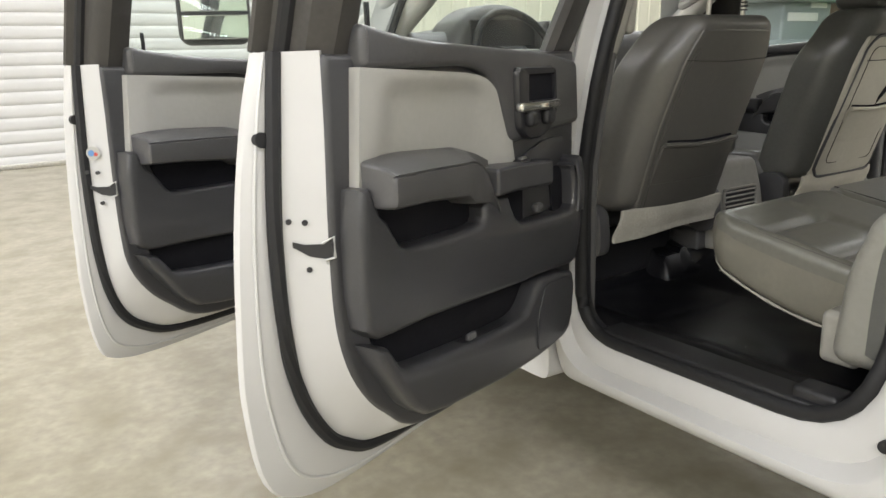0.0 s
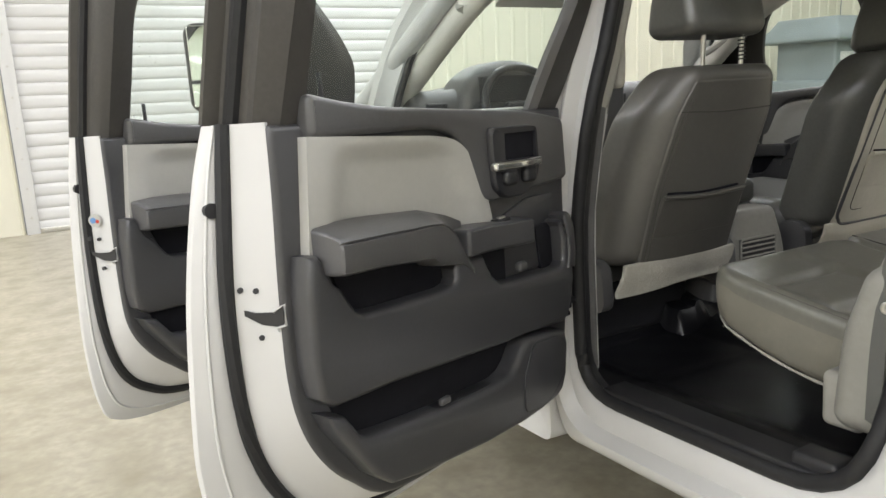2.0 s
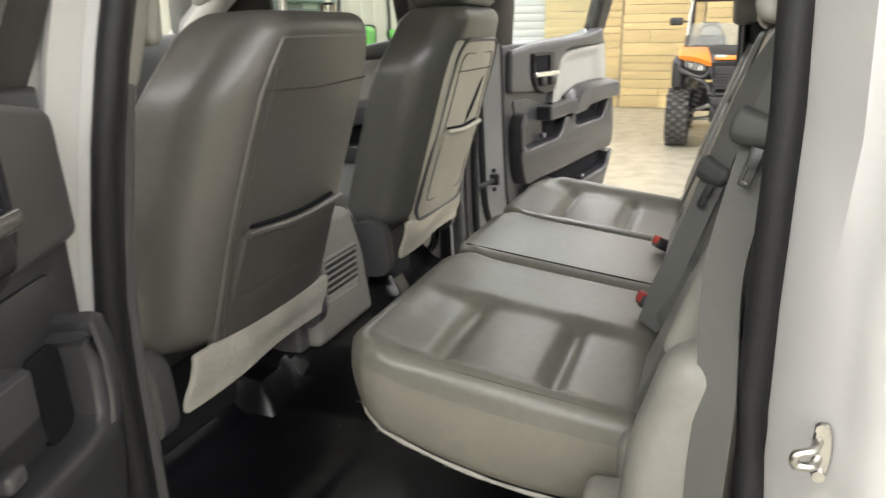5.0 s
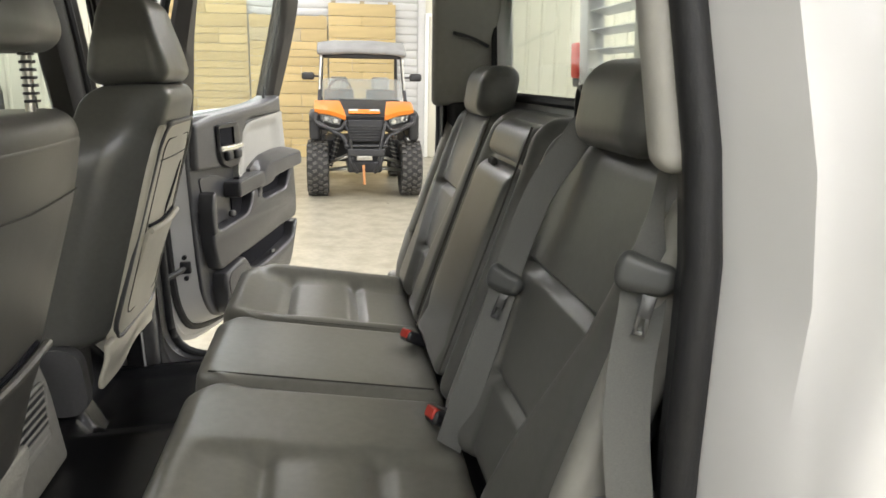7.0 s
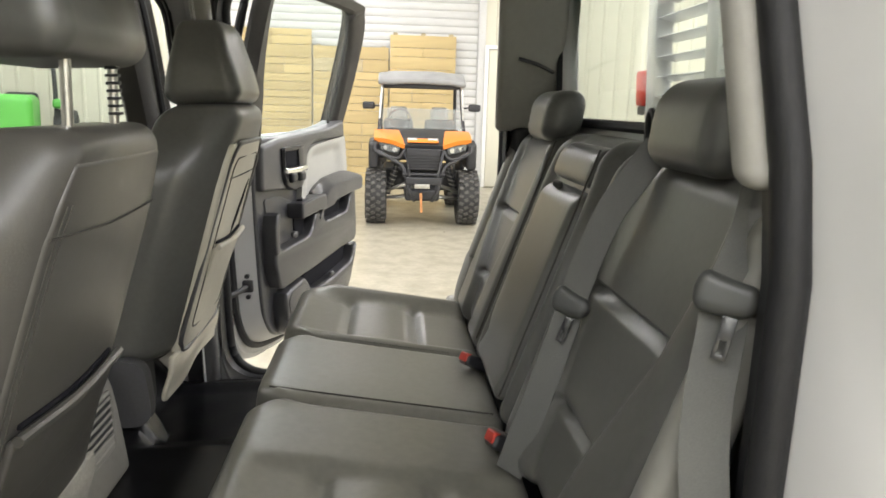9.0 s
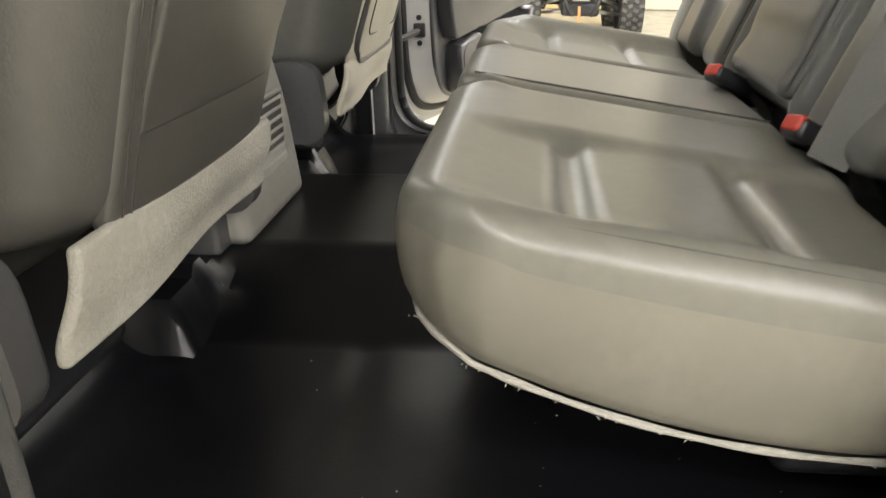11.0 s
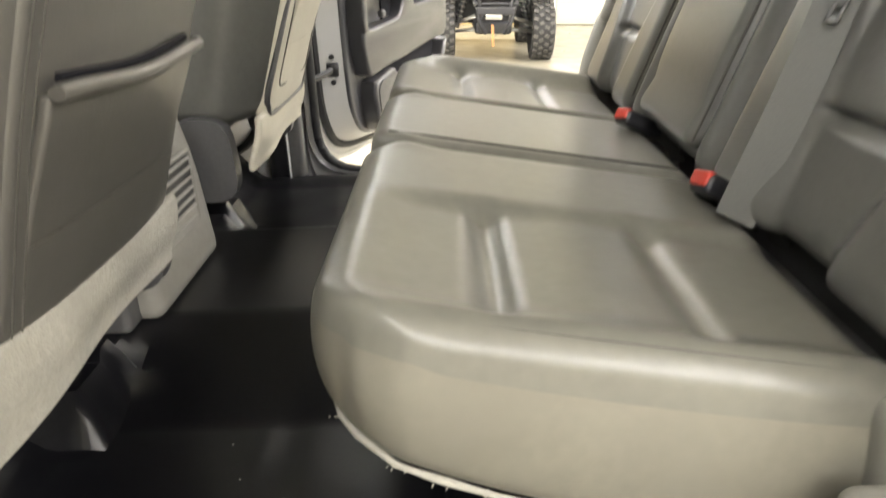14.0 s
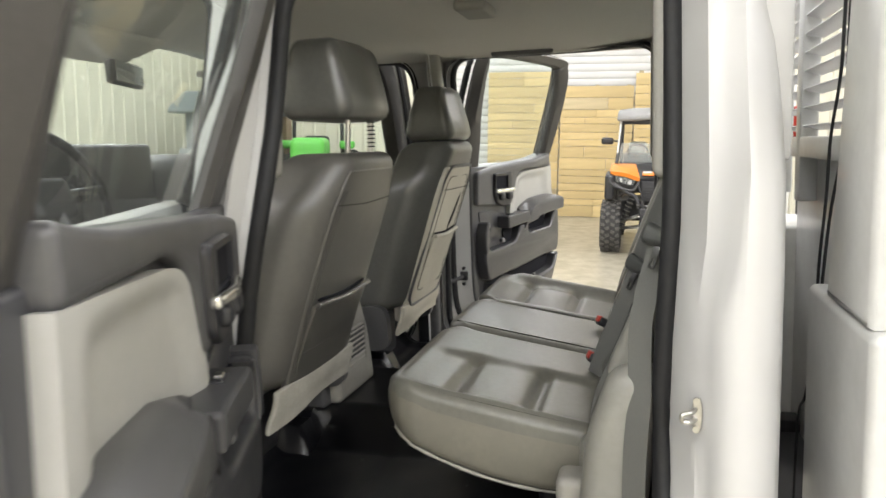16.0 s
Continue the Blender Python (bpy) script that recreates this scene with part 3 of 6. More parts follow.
def mat_height(x, y):
    """The moulded floor: a tunnel down the middle, kicked up towards the front seats, with shallow dishes for the feet."""
    z = 0.727
    tun = max(0.0, min(1.0, (x + 0.335) / 0.185, (0.405 - x) / 0.185)) * ease(y, 0.325, 0.375)
    z += 0.074 * tun
    z += 0.10 * ease(y, 1.0, 1.12) * (1 - tun)
    z -= 0.004 * bump_at(y, 0.710, 0.035) * (1 - tun)
    z += 0.012 * bump_at(abs(x), 0.79, 0.06)
    z += 0.0010 * math.sin(x * 31 + y * 7) * math.sin(y * 23) * (1 - tun)
    # bracket covers beside the tunnel
    z += 0.075 * ease(abs(x - 0.035), 0.420, 0.400) * ease(y, 0.943, 0.965) * (1 - tun)
    z += 0.018 * ease(abs(abs(x - 0.035) - 0.305), 0.022, 0.010) * ease(y, 0.915, 0.935)
    return z


def mat_warp(x, y, z):
    return (x, y, z if z < 0.71 else mat_height(x, y))


part("floor_mat", soft_box((1.70, 2.1, 0.03), (0, 1.0, 0.712), 0.006, (150, 140, 1), mat_warp), MAT, pan, "black moulded rubber floor covering")
for s in (-1, 1):
    part("scuff_plate", soft_box((0.085, 0.62, 0.016), (s * 0.868, 0.42, 0.735), 0.006, (1, 4, 1)), BLACK, pan, "black plastic sill plate")
    part("scuff_end", soft_box((0.07, 0.10, 0.05), (s * 0.862, 0.14, 0.742), 0.012, (1, 2, 1)), BLACK, pan)

# crumbs of dust and grit on the floor covering
rng = random.Random(7)
grit = bmesh.new()
for _ in range(28):
    gx, gy, w = rng.uniform(-0.78, -0.05), rng.uniform(0.25, 0.85), rng.uniform(0.0005, 0.0012)
    box((w, w * rng.uniform(0.8, 2.5), w), (gx, gy, mat_height(gx, gy) + w * 0.4), 0, bm=grit, m=pose(0, 0, 0, 0, 0, rng.uniform(0, 180)))
crumbs = part("dust_crumb", grit, INSERT, pan, "pale crumbs of grit")
crumbs["kind"] = "stuff"


# ---- doors ----
def door(name, m, flip, k, label, lead):
    """A truck door. x runs from the hinge to the latch edge, y into the cab; k stretches it; flip mirrors it."""
    def mir(bm):
        if flip:
            for v in bm.verts:
                v.co.y = -v.co.y
        return bm

    def A(s):
        return (0.86 - s - 0.22 * max(0.0, s - 0.35)) * k if s > 0 else 0.86 * k - s * (0.55 if k > 1.12 else 1.0)

    def P(pts):
        return [(A(s), z) for s, z in pts]

    # three rims, each from the latch side round the bottom to the hinge: the skin's hem, the seal's step and the trim's edge
    def rim(points):
        return [(p.x, p.y) for p in smooth_path([(A(s), z, 0) for s, z in points], 5)]

    hem = rim([(-0.050, 1.478), (-0.085, 1.37), (-0.118, 1.20), (-0.135, 1.02), (-0.138, 0.90), (-0.112, 0.755), (-0.035, 0.690), (0.11, 0.668), (0.40, 0.672), (0.66, 0.69), (0.755, 0.78), (0.783, 1.0), (0.785, 1.478)])
    step = rim([(-0.039, 1.478), (-0.049, 1.385), (-0.065, 1.20), (-0.060, 1.02), (-0.035, 0.91), (0.01, 0.83), (0.06, 0.775), (0.15, 0.735), (0.40, 0.725), (0.64, 0.745), (0.732, 0.82), (0.760, 1.0), (0.762, 1.478)])
    edge_t = rim([(-0.013, 1.478), (-0.015, 1.36), (-0.022, 1.20), (-0.022, 1.06), (-0.005, 0.97), (0.03, 0.895), (0.085, 0.83), (0.18, 0.765), (0.40, 0.755), (0.62, 0.77), (0.705, 0.84), (0.732, 1.0), (0.734, 1.478)])

    def between(r0, r1, f, y):
        return [(a[0] + (b[0] - a[0]) * f, y, a[1] + (b[1] - a[1]) * f) for a, b in zip(r0, r1)]

    shell = bmesh.new()
    loft([between(hem, step, 0.12, -0.116), between(hem, step, 0.02, -0.114), between(hem, step, 0.0, -0.108), between(hem, step, 0.02, -0.100), between(hem, step, 0.22, -0.092), between(hem, step, 0.45, -0.083), between(hem, step, 0.75, -0.079), between(hem, step, 0.93, -0.078), between(hem, step, 0.97, -0.071),
          between(hem, step, 1.0, -0.066), between(step, edge_t, 0.12, -0.060), between(step, edge_t, 0.9, -0.006), between(step, edge_t, 1.0, 0.0), between(step, edge_t, 1.25, -0.002)], close=False, bm=shell)
    # outer skin and the closure along the sill
    cx_ = A(0.38)
    loft([between(hem, step, 0.12, -0.116), [(x * 0.8 + cx_ * 0.2, -0.138, z * 0.9 + 0.11) for x, y, z in between(hem, step, 0.12, 0)], [(x * 0.1 + cx_ * 0.9, -0.150, z * 0.15 + 0.97) for x, y, z in between(hem, step, 0.12, 0)]], close=False, bm=shell)
    box((0.80 * k, 0.05, 0.05), ((A(0.74) + A(-0.03)) / 2, -0.085, 1.455), 0.01, bm=shell)
    body = part(name, mir(shell), WHITE, truck, label, m=m)

    def sub(n, bm, mat, lab="", smooth=True):
        return part(n, mir(bm), mat, body, lab, smooth)

    # weatherstrip on the step of the shut face
    strip = between(hem, step, 0.90, -0.070)
    sub("weatherstrip", tube(strip, 0.013, 8), RUBBER, "black rubber weatherstrip")
    sub("hem_bead", tube(between(hem, step, 0.34, -0.0855), 0.0032, 6), WHITE_DIRTY, "sealer bead along the hem")
    # window frame
    F = [(-0.018, 1.465), (-0.016, 1.70), (-0.004, 1.88), (0.03, 1.955), (0.11, 1.985), (0.72, 1.985), (0.790, 1.93), (0.800, 1.75), (0.792, 1.58), (0.760, 1.465)]
    G = [(0.070, 1.465), (0.072, 1.62), (0.080, 1.80), (0.135, 1.905), (0.20, 1.938), (0.70, 1.938), (0.742, 1.89), (0.725, 1.73), (0.680, 1.58), (0.652, 1.465)]
    if k > 1.12:
        F = [(-0.018, 1.465), (-0.016, 1.70), (-0.004, 1.88), (0.03, 1.955), (0.11, 1.985), (0.36, 1.985), (0.46, 1.93), (0.583, 1.80), (0.648, 1.714), (0.682, 1.64), (0.70, 1.465)]
        G = [(0.070, 1.465), (0.072, 1.62), (0.080, 1.80), (0.135, 1.905), (0.20, 1.938), (0.30, 1.938), (0.36, 1.90), (0.43, 1.80), (0.46, 1.70), (0.47, 1.62), (0.475, 1.465)]
    fo = [(p.x, p.y) for p in smooth_path([(a, b, 0) for a, b in F], 6)]
    gi = [(p.x, p.y) for p in smooth_path([(a, b, 0) for a, b in G], 6)]
    fr = bmesh.new()
    def ly(y, z):
        return y + tumble(z)

    ya, yb = -0.045, 0.0
    loft([[(A(s), ly(ya, z), z) for s, z in fo], [(A(s), ly(-0.03, z), z) for s, z in fo], [(A(s * 0.8 + t * 0.2), ly(yb - 0.012, z), z * 0.8 + w * 0.2) for (s, z), (t, w) in zip(fo, gi)], [(A(s * 0.65 + t * 0.35), ly(yb, z), z * 0.65 + w * 0.35) for (s, z), (t, w) in zip(fo, gi)],
          [(A(s * 0.1 + t * 0.9), ly(yb - 0.004, w), z * 0.1 + w * 0.9) for (s, z), (t, w) in zip(fo, gi)], [(A(t), ly(yb - 0.02, w), w) for t, w in gi], [(A(t), ly(-0.036, w), w) for t, w in gi], [(A(s), ly(ya, z), z) for s, z in fo]], close=False, bm=fr)
    sub("window_frame", fr, WINDOW_TRIM, "dark grey window frame trim")
    sub("frame_strip", tube([(A(s - 0.006), ly(-0.074, z), z + 0.004) for s, z in fo], 0.014, 8), RUBBER, "black rubber frame seal")
    top_run = fo[:int(len(fo) * 0.62)]
    skin = loft([[(A(s - 0.020), ly(-0.120, z), z + 0.012) for s, z in top_run], [(A(s - 0.036), ly(-0.116, z), z + 0.016) for s, z in top_run], [(A(s - 0.038), ly(-0.104, z), z + 0.016) for s, z in top_run], [(A(s - 0.014), ly(-0.094, z), z + 0.006) for s, z in top_run]], close=False)
    sub("frame_skin", skin, WINDOW_TRIM)
    fill = loft([[(A(s - 0.016), ly(-0.096, z), z + 0.007) for s, z in top_run], [(A(s - 0.004), ly(-0.066, z), z + 0.002) for s, z in top_run], [(A(s + 0.002), ly(-0.040, z), z) for s, z in top_run]], close=False)
    sub("frame_return", fill, WINDOW_TRIM)
    pane = bmesh.new()
    half = len(gi) // 2
    left, right = gi[:half], list(reversed(gi))[:half]
    loft([[(A(a), ly(-0.030, z), z) for a, z in left], [(A(b), ly(-0.030, z), z) for b, z in right]], close=False, bm=pane)
    sub("window_pane", pane, GLASS_DUSTY, "dusty door glass", smooth=False).visible_shadow = False
    # trim base
    base = [Vector(p) for p in edge_t if p[1] < 1.470] + [Vector((A(0.734), 1.472)), Vector((A(-0.010), 1.472))]
    trim = sub("trim_panel", slab(base, -0.020, 0.030, bevel=0.010), TRIM, "charcoal plastic door trim")
    belt = slab(rounded(P([(0.046, 1.447), (0.047, 1.520), (0.115, 1.506), (0.21, 1.493), (0.60, 1.468), (0.712, 1.448), (0.722, 1.30), (0.45, 1.28), (0.405, 1.420), (0.35, 1.447)]), [0.016, 0.016, 0.02, 0.05, 0.03, 0.02, 0.02, 0.03, 0.04, 0.05], 5), -0.060, 0.094, bevel=0.012)
    sub("belt_roll", belt, TRIM_LIGHT, "padded sill of the door")
    sub("lock_knob", cyl((A(0.11), -0.012, 1.49), (A(0.11), -0.012, 1.555), 0.005, 8), BLACK)
    # a light insert, dished inside a broad soft rim
    def insert_at(u, v, rim_drop=0.0):
        z = 1.235 + v * 0.199
        s1 = float(np.interp(z, (1.20, 1.28, 1.336, 1.384, 1.408, 1.420, 1.429, 1.434), (0.480, 0.466, 0.451, 0.427, 0.405, 0.388, 0.362, 0.325)))
        s0 = 0.020 + 0.018 * v
        top = 0.017 * (1 - u) * v
        dish = ease(u * (s1 - s0), 0.035, 0.105) * ease((1 - u) * (s1 - s0), 0.018, 0.075) * ease(1.434 - z, 0.008, 0.050)
        return (A(s0 + (s1 - s0) * u), 0.0315 - 0.0165 * dish - rim_drop, z + top)

    cols = [(1 - math.cos(math.pi * i / 36)) / 2 for i in range(37)]
    rows_ = [math.sin(math.pi / 2 * j / 26) for j in range(27)]
    grid = []
    for v in rows_ + [1.0]:
        drop = 0.022 if len(grid) == 27 else 0.0
        line = [insert_at(u, v, drop) for u in cols]
        grid.append([insert_at(0, v, 0.022)] + line + [insert_at(1, v, 0.022)])
    sub("insert", loft(grid, close=False), INSERT, "light grey padded insert with a dished middle")
    midp = P([(0.022, 1.262), (0.034, 1.242), (0.046, 1.212), (0.062, 1.198), (0.075, 1.176), (0.090, 1.153), (0.105, 1.144), (0.171, 1.140), (0.320, 1.135), (0.339, 1.139), (0.347, 1.150), (0.345, 1.168), (0.352, 1.180), (0.419, 1.180), (0.430, 1.152), (0.443, 1.128), (0.463, 1.108), (0.50, 1.102), (0.574, 1.097), (0.640, 1.091), (0.660, 1.093),
              (0.670, 1.103), (0.671, 1.157), (0.664, 1.190), (0.650, 1.202), (0.664, 1.208), (0.680, 1.200), (0.690, 1.177), (0.702, 1.100), (0.703, 1.05), (0.692, 1.0), (0.678, 0.962), (0.660, 0.953), (0.52, 0.969), (0.475, 0.970), (0.312, 0.986), (0.157, 0.999), (0.06, 1.002), (0.026, 1.004), (0.003, 1.025), (-0.006, 1.08), (-0.005, 1.20), (0.004, 1.262)])
    sub("middle_panel", slab([Vector(p) for p in midp], 0.006, 0.050, bevel=0.012), TRIM, "charcoal plastic door panel with pockets")
    # shade at the back of the pocket, drawn as a black sheet
    sub("pocket", slab(rounded(P([(0.07, 1.23), (0.11, 1.12), (0.36, 1.12), (0.37, 1.23)]), 0.02), 0.004, 0.012, bevel=0.002), VOID, "dark sheet painting the shade in a storage pocket")

    # armrest: a padded cap over an apron that curves down to the panel at its front
    def arm_ring(s, k_=1.0, y_in=0.0):
        zt = float(np.interp(s, (0.0, 0.03, 0.138, 0.270, 0.295, 0.315, 0.333, 0.350, 0.368, 0.388), (1.284, 1.283, 1.279, 1.272, 1.268, 1.259, 1.244, 1.222, 1.192, 1.160)))
        zb = float(np.interp(s, (0.0, 0.03, 0.133, 0.262, 0.285, 0.36, 0.388), (1.231, 1.229, 1.223, 1.207, 1.190, 1.176, 1.150)))
        zk = float(np.interp(s, (0.0, 0.03, 0.083, 0.146, 0.274, 0.352, 0.388), (1.298, 1.302, 1.306, 1.305, 1.296, 1.274, 1.255)))
        yf = float(np.interp(s, (0.0, 0.03, 0.20, 0.324, 0.388), (0.103, 0.104, 0.090, 0.072, 0.060))) - y_in
        prof = [(0.012, zk), (0.030, zk + 0.002), (yf * 0.55, zk * 0.6 + zt * 0.4 + 0.005), (yf - 0.022, zt + 0.010), (yf - 0.009, zt + 0.005), (yf - 0.003, zt + 0.001), (yf - 0.0045, zt - 0.0015), (yf - 0.001, zt - 0.004), (yf, zt - 0.012),
                (yf - 0.001, zb + 0.012), (yf - 0.004, zb + 0.004), (yf - 0.012, zb), (yf - 0.030, zb - 0.002), (0.012, zb - 0.002)]
        zm = (zk + zb) / 2
        return [(A(s), y, zm + (z - zm) * k_) for y, z in prof]

    stations = [0.038, 0.055, 0.083, 0.11, 0.138, 0.17, 0.20, 0.235, 0.262, 0.274, 0.285, 0.295, 0.305, 0.315, 0.324, 0.333, 0.342, 0.35, 0.359, 0.368, 0.378, 0.388]
    rings_ = [arm_ring(0.0285, 0.78, 0.010), arm_ring(0.0290, 0.90, 0.004), arm_ring(0.0315, 0.97, 0.001)] + [arm_ring(s) for s in stations]
    sub("armrest", loft(rings_, cap=(True, True)), TRIM_LIGHT, "padded grey armrest")
    sub("armrest_seam", tube([arm_ring(s)[5] for s in stations], 0.0016, 6), TRIM_LIGHT, "stitched seam")
    sub("switch_pad", soft_box((A(0.362) - A(0.548), 0.070, 0.056), (A(0.455), 0.042, 1.217), 0.009, (6, 2, 2), lambda x, y, z: (x, y, z - 0.010 * ease(x, A(0.40), A(0.548)))), TRIM)
    sub("switch_seam", tube([(A(s), 0.0765, 1.240 - 0.010 * ease(s, 0.40, 0.548)) for s in (0.372, 0.42, 0.47, 0.538)], 0.0012, 6), TRIM_LIGHT)
    sub("window_switch", soft_box((0.05, 0.024, 0.010), (A(0.485), 0.040, 1.239), 0.004, (1, 1, 1)), BLACK)
    sub("switch_rocker", soft_box((0.022, 0.014, 0.008), (A(0.485), 0.041, 1.245), 0.003, (1, 1, 1)), STEEL)
    sub("pull_cup", slab(rounded(P([(0.43, 1.21), (0.47, 1.10), (0.66, 1.10), (0.69, 1.27), (0.60, 1.27)]), 0.02), 0.005, 0.010, bevel=0.002), TRIM)
    # two black sheets paint the shade inside the pull cup
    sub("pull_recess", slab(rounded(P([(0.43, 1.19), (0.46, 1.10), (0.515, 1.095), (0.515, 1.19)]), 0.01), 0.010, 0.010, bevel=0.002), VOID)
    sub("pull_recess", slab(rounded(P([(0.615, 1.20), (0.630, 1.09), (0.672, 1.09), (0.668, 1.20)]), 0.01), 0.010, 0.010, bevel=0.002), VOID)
    pull = [(0.668, 1.216), (0.678, 1.224), (0.691, 1.216), (0.703, 1.180), (0.706, 1.120), (0.701, 1.082), (0.676, 1.084), (0.682, 1.120), (0.680, 1.165)]
    sub("pull_handle", slab([Vector(p) for p in P(pull)], 0.010, 0.052, bevel=0.007), TRIM, "moulded grab rim")
    sub("pull_post", soft_box((0.032, 0.020, 0.022), (A(0.545), 0.036, 1.122), 0.008, (1, 1, 1)), TRIM_LIGHT)
    bz = rounded(P([(0.464, 1.440), (0.600, 1.438), (0.606, 1.335), (0.590, 1.300), (0.550, 1.282), (0.500, 1.284), (0.470, 1.310)]), 0.018)
    rim_o = [(p[0], p[1]) for p in bz]
    lo, hi = P([(0.597, 1.366)])[0], P([(0.503, 1.424)])[0]
    rim_i = [(max(lo[0], min(hi[0], x)), max(lo[1], min(hi[1], z))) for x, z in rim_o]
    cxm, czm = A(0.535), 1.362
    bezel = loft([[(x, 0.028, z) for x, z in rim_o], [(x, 0.040, z) for x, z in rim_o], [(cxm + (x - cxm) * 0.95, 0.0465, czm + (z - czm) * 0.95) for x, z in rim_o],
                  [(x * 0.8 + xi * 0.2, 0.048, z * 0.8 + zi * 0.2) for (x, z), (xi, zi) in zip(rim_o, rim_i)], [(x, 0.046, z) for x, z in rim_i], [(x, 0.040, z) for x, z in rim_i], [(x, 0.012, z) for x, z in rim_i]])
    sub("handle_bezel", bezel, BEZEL, "dark handle surround")
    # shade behind the lever, drawn as a flat black sheet
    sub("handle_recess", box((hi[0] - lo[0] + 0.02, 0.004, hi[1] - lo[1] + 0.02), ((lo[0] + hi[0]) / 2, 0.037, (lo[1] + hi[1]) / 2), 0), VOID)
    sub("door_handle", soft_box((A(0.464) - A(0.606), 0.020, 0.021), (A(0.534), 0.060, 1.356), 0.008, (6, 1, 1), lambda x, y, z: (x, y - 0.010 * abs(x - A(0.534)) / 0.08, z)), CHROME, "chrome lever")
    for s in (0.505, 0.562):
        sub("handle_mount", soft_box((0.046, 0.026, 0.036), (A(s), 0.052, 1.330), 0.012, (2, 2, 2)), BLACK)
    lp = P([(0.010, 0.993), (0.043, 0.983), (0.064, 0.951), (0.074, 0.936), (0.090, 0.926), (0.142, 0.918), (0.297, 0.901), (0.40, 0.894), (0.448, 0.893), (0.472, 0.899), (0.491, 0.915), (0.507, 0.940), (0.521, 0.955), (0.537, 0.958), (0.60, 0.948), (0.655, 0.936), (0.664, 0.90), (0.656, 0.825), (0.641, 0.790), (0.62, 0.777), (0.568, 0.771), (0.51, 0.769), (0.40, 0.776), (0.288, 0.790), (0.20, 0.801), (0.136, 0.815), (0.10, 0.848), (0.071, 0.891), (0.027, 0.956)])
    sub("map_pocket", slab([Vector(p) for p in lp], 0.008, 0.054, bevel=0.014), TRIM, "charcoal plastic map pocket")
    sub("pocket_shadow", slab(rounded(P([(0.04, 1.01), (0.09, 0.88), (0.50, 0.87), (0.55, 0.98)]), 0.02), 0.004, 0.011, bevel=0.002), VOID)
    gr_ = rounded(P([(0.540, 0.942), (0.624, 0.934), (0.648, 0.909), (0.640, 0.832), (0.602, 0.794), (0.565, 0.782), (0.507, 0.792), (0.508, 0.87)]), 0.018)
    sub("speaker_grille", slab(gr_, 0.056, 0.0085, bevel=0.002), TRIM)
    sub("grille_groove", tube([(p[0], 0.0625, p[1]) for p in gr_], 0.0020, 6, closed=True), BLACK)
    sub("pocket_floor", slab(rounded(P([(0.07, 0.915), (0.10, 0.88), (0.46, 0.872), (0.48, 0.89)]), 0.01), 0.016, 0.030, bevel=0.004), BLACK)
    sub("pocket_clip", soft_box((0.030, 0.012, 0.014), (A(0.292), 0.050, 0.915), 0.004, (1, 1, 1)), TRIM_LIGHT)
    # fittings on the slanted shut face: v runs from the trim's edge out to the seal
    if lead:
        def face(v, z, h=0.0):
            return (A(-0.022) + v * 0.546 + h * 0.838, v * -0.838 + h * 0.546, z)

        def face_plate(pts, h, t):
            return loft([[face(v, z, h) for v, z in pts], [face(v, z, h + t) for v, z in pts]], cap=(True, True))
        for v, z in ((0.062, 1.214), (0.036, 1.212), (0.034, 1.134)):
            sub("screw", cyl(face(v, z, -0.004), face(v, z, 0.003), 0.0048, 12), BLACK)
        sub("latch", face_plate([(0.058, 1.181), (0.040, 1.176), (0.012, 1.176), (-0.006, 1.186), (-0.006, 1.156), (0.004, 1.152), (0.030, 1.156), (0.058, 1.172)], 0.001, 0.003), BLACK, "black latch mouth with a bright rim")
        sub("latch_rim", tube([face(0.010, 1.178, 0.005), face(-0.010, 1.189, 0.006), face(-0.010, 1.155, 0.006), face(0.006, 1.150, 0.005), face(0.002, 1.144, 0.005)], 0.0026, 6), WHITE)
        if k > 1.2:
            def disc(v, z, r):
                return [(v + r * math.cos(2 * math.pi * i / 20), z + r * math.sin(2 * math.pi * i / 20)) for i in range(20)]
            sub("round_sticker", face_plate(disc(0.040, 1.262, 0.017), 0.0, 0.0012), INSERT, "small round sticker with a blue and red mark")
            sub("sticker_mark", face_plate(disc(0.044, 1.262, 0.008), 0.0012, 0.0006), STICKER_BLUE)
            sub("sticker_mark", face_plate(disc(0.033, 1.259, 0.005), 0.0012, 0.0006), RED)
        sub("plug", cyl((A(-0.070), -0.090, 1.345), (A(-0.074), -0.0755, 1.345), 0.0125, 16), RUBBER, "black rubber plug")
    return body


def door_pose(x, y, dx, dy, flip):
    a = Vector((dx, dy, 0)).normalized()
    n = Vector((0, 0, 1)).cross(a)
    return Matrix(((a.x, n.x, 0, x), (a.y, n.y, 0, y), (0, 0, 1, 0), (0, 0, 0, 1)))


door("rear_door", door_pose(-0.929, 0.810, -0.928, -0.372, False), False, 1.091, "open driver-side rear door", True)
door("rear_door", door_pose(1.0, 0.81, 0.952, -0.305, True), True, 1.0, "open passenger-side rear door", True)
door("front_door", door_pose(-0.980, 1.815, -0.925, -0.380, False), False, 1.22, "open driver-side front door", True)
door("front_door", door_pose(0.955, 2.065, 0.0, -1.0, True), True, 1.163, "closed passenger-side front door", False)


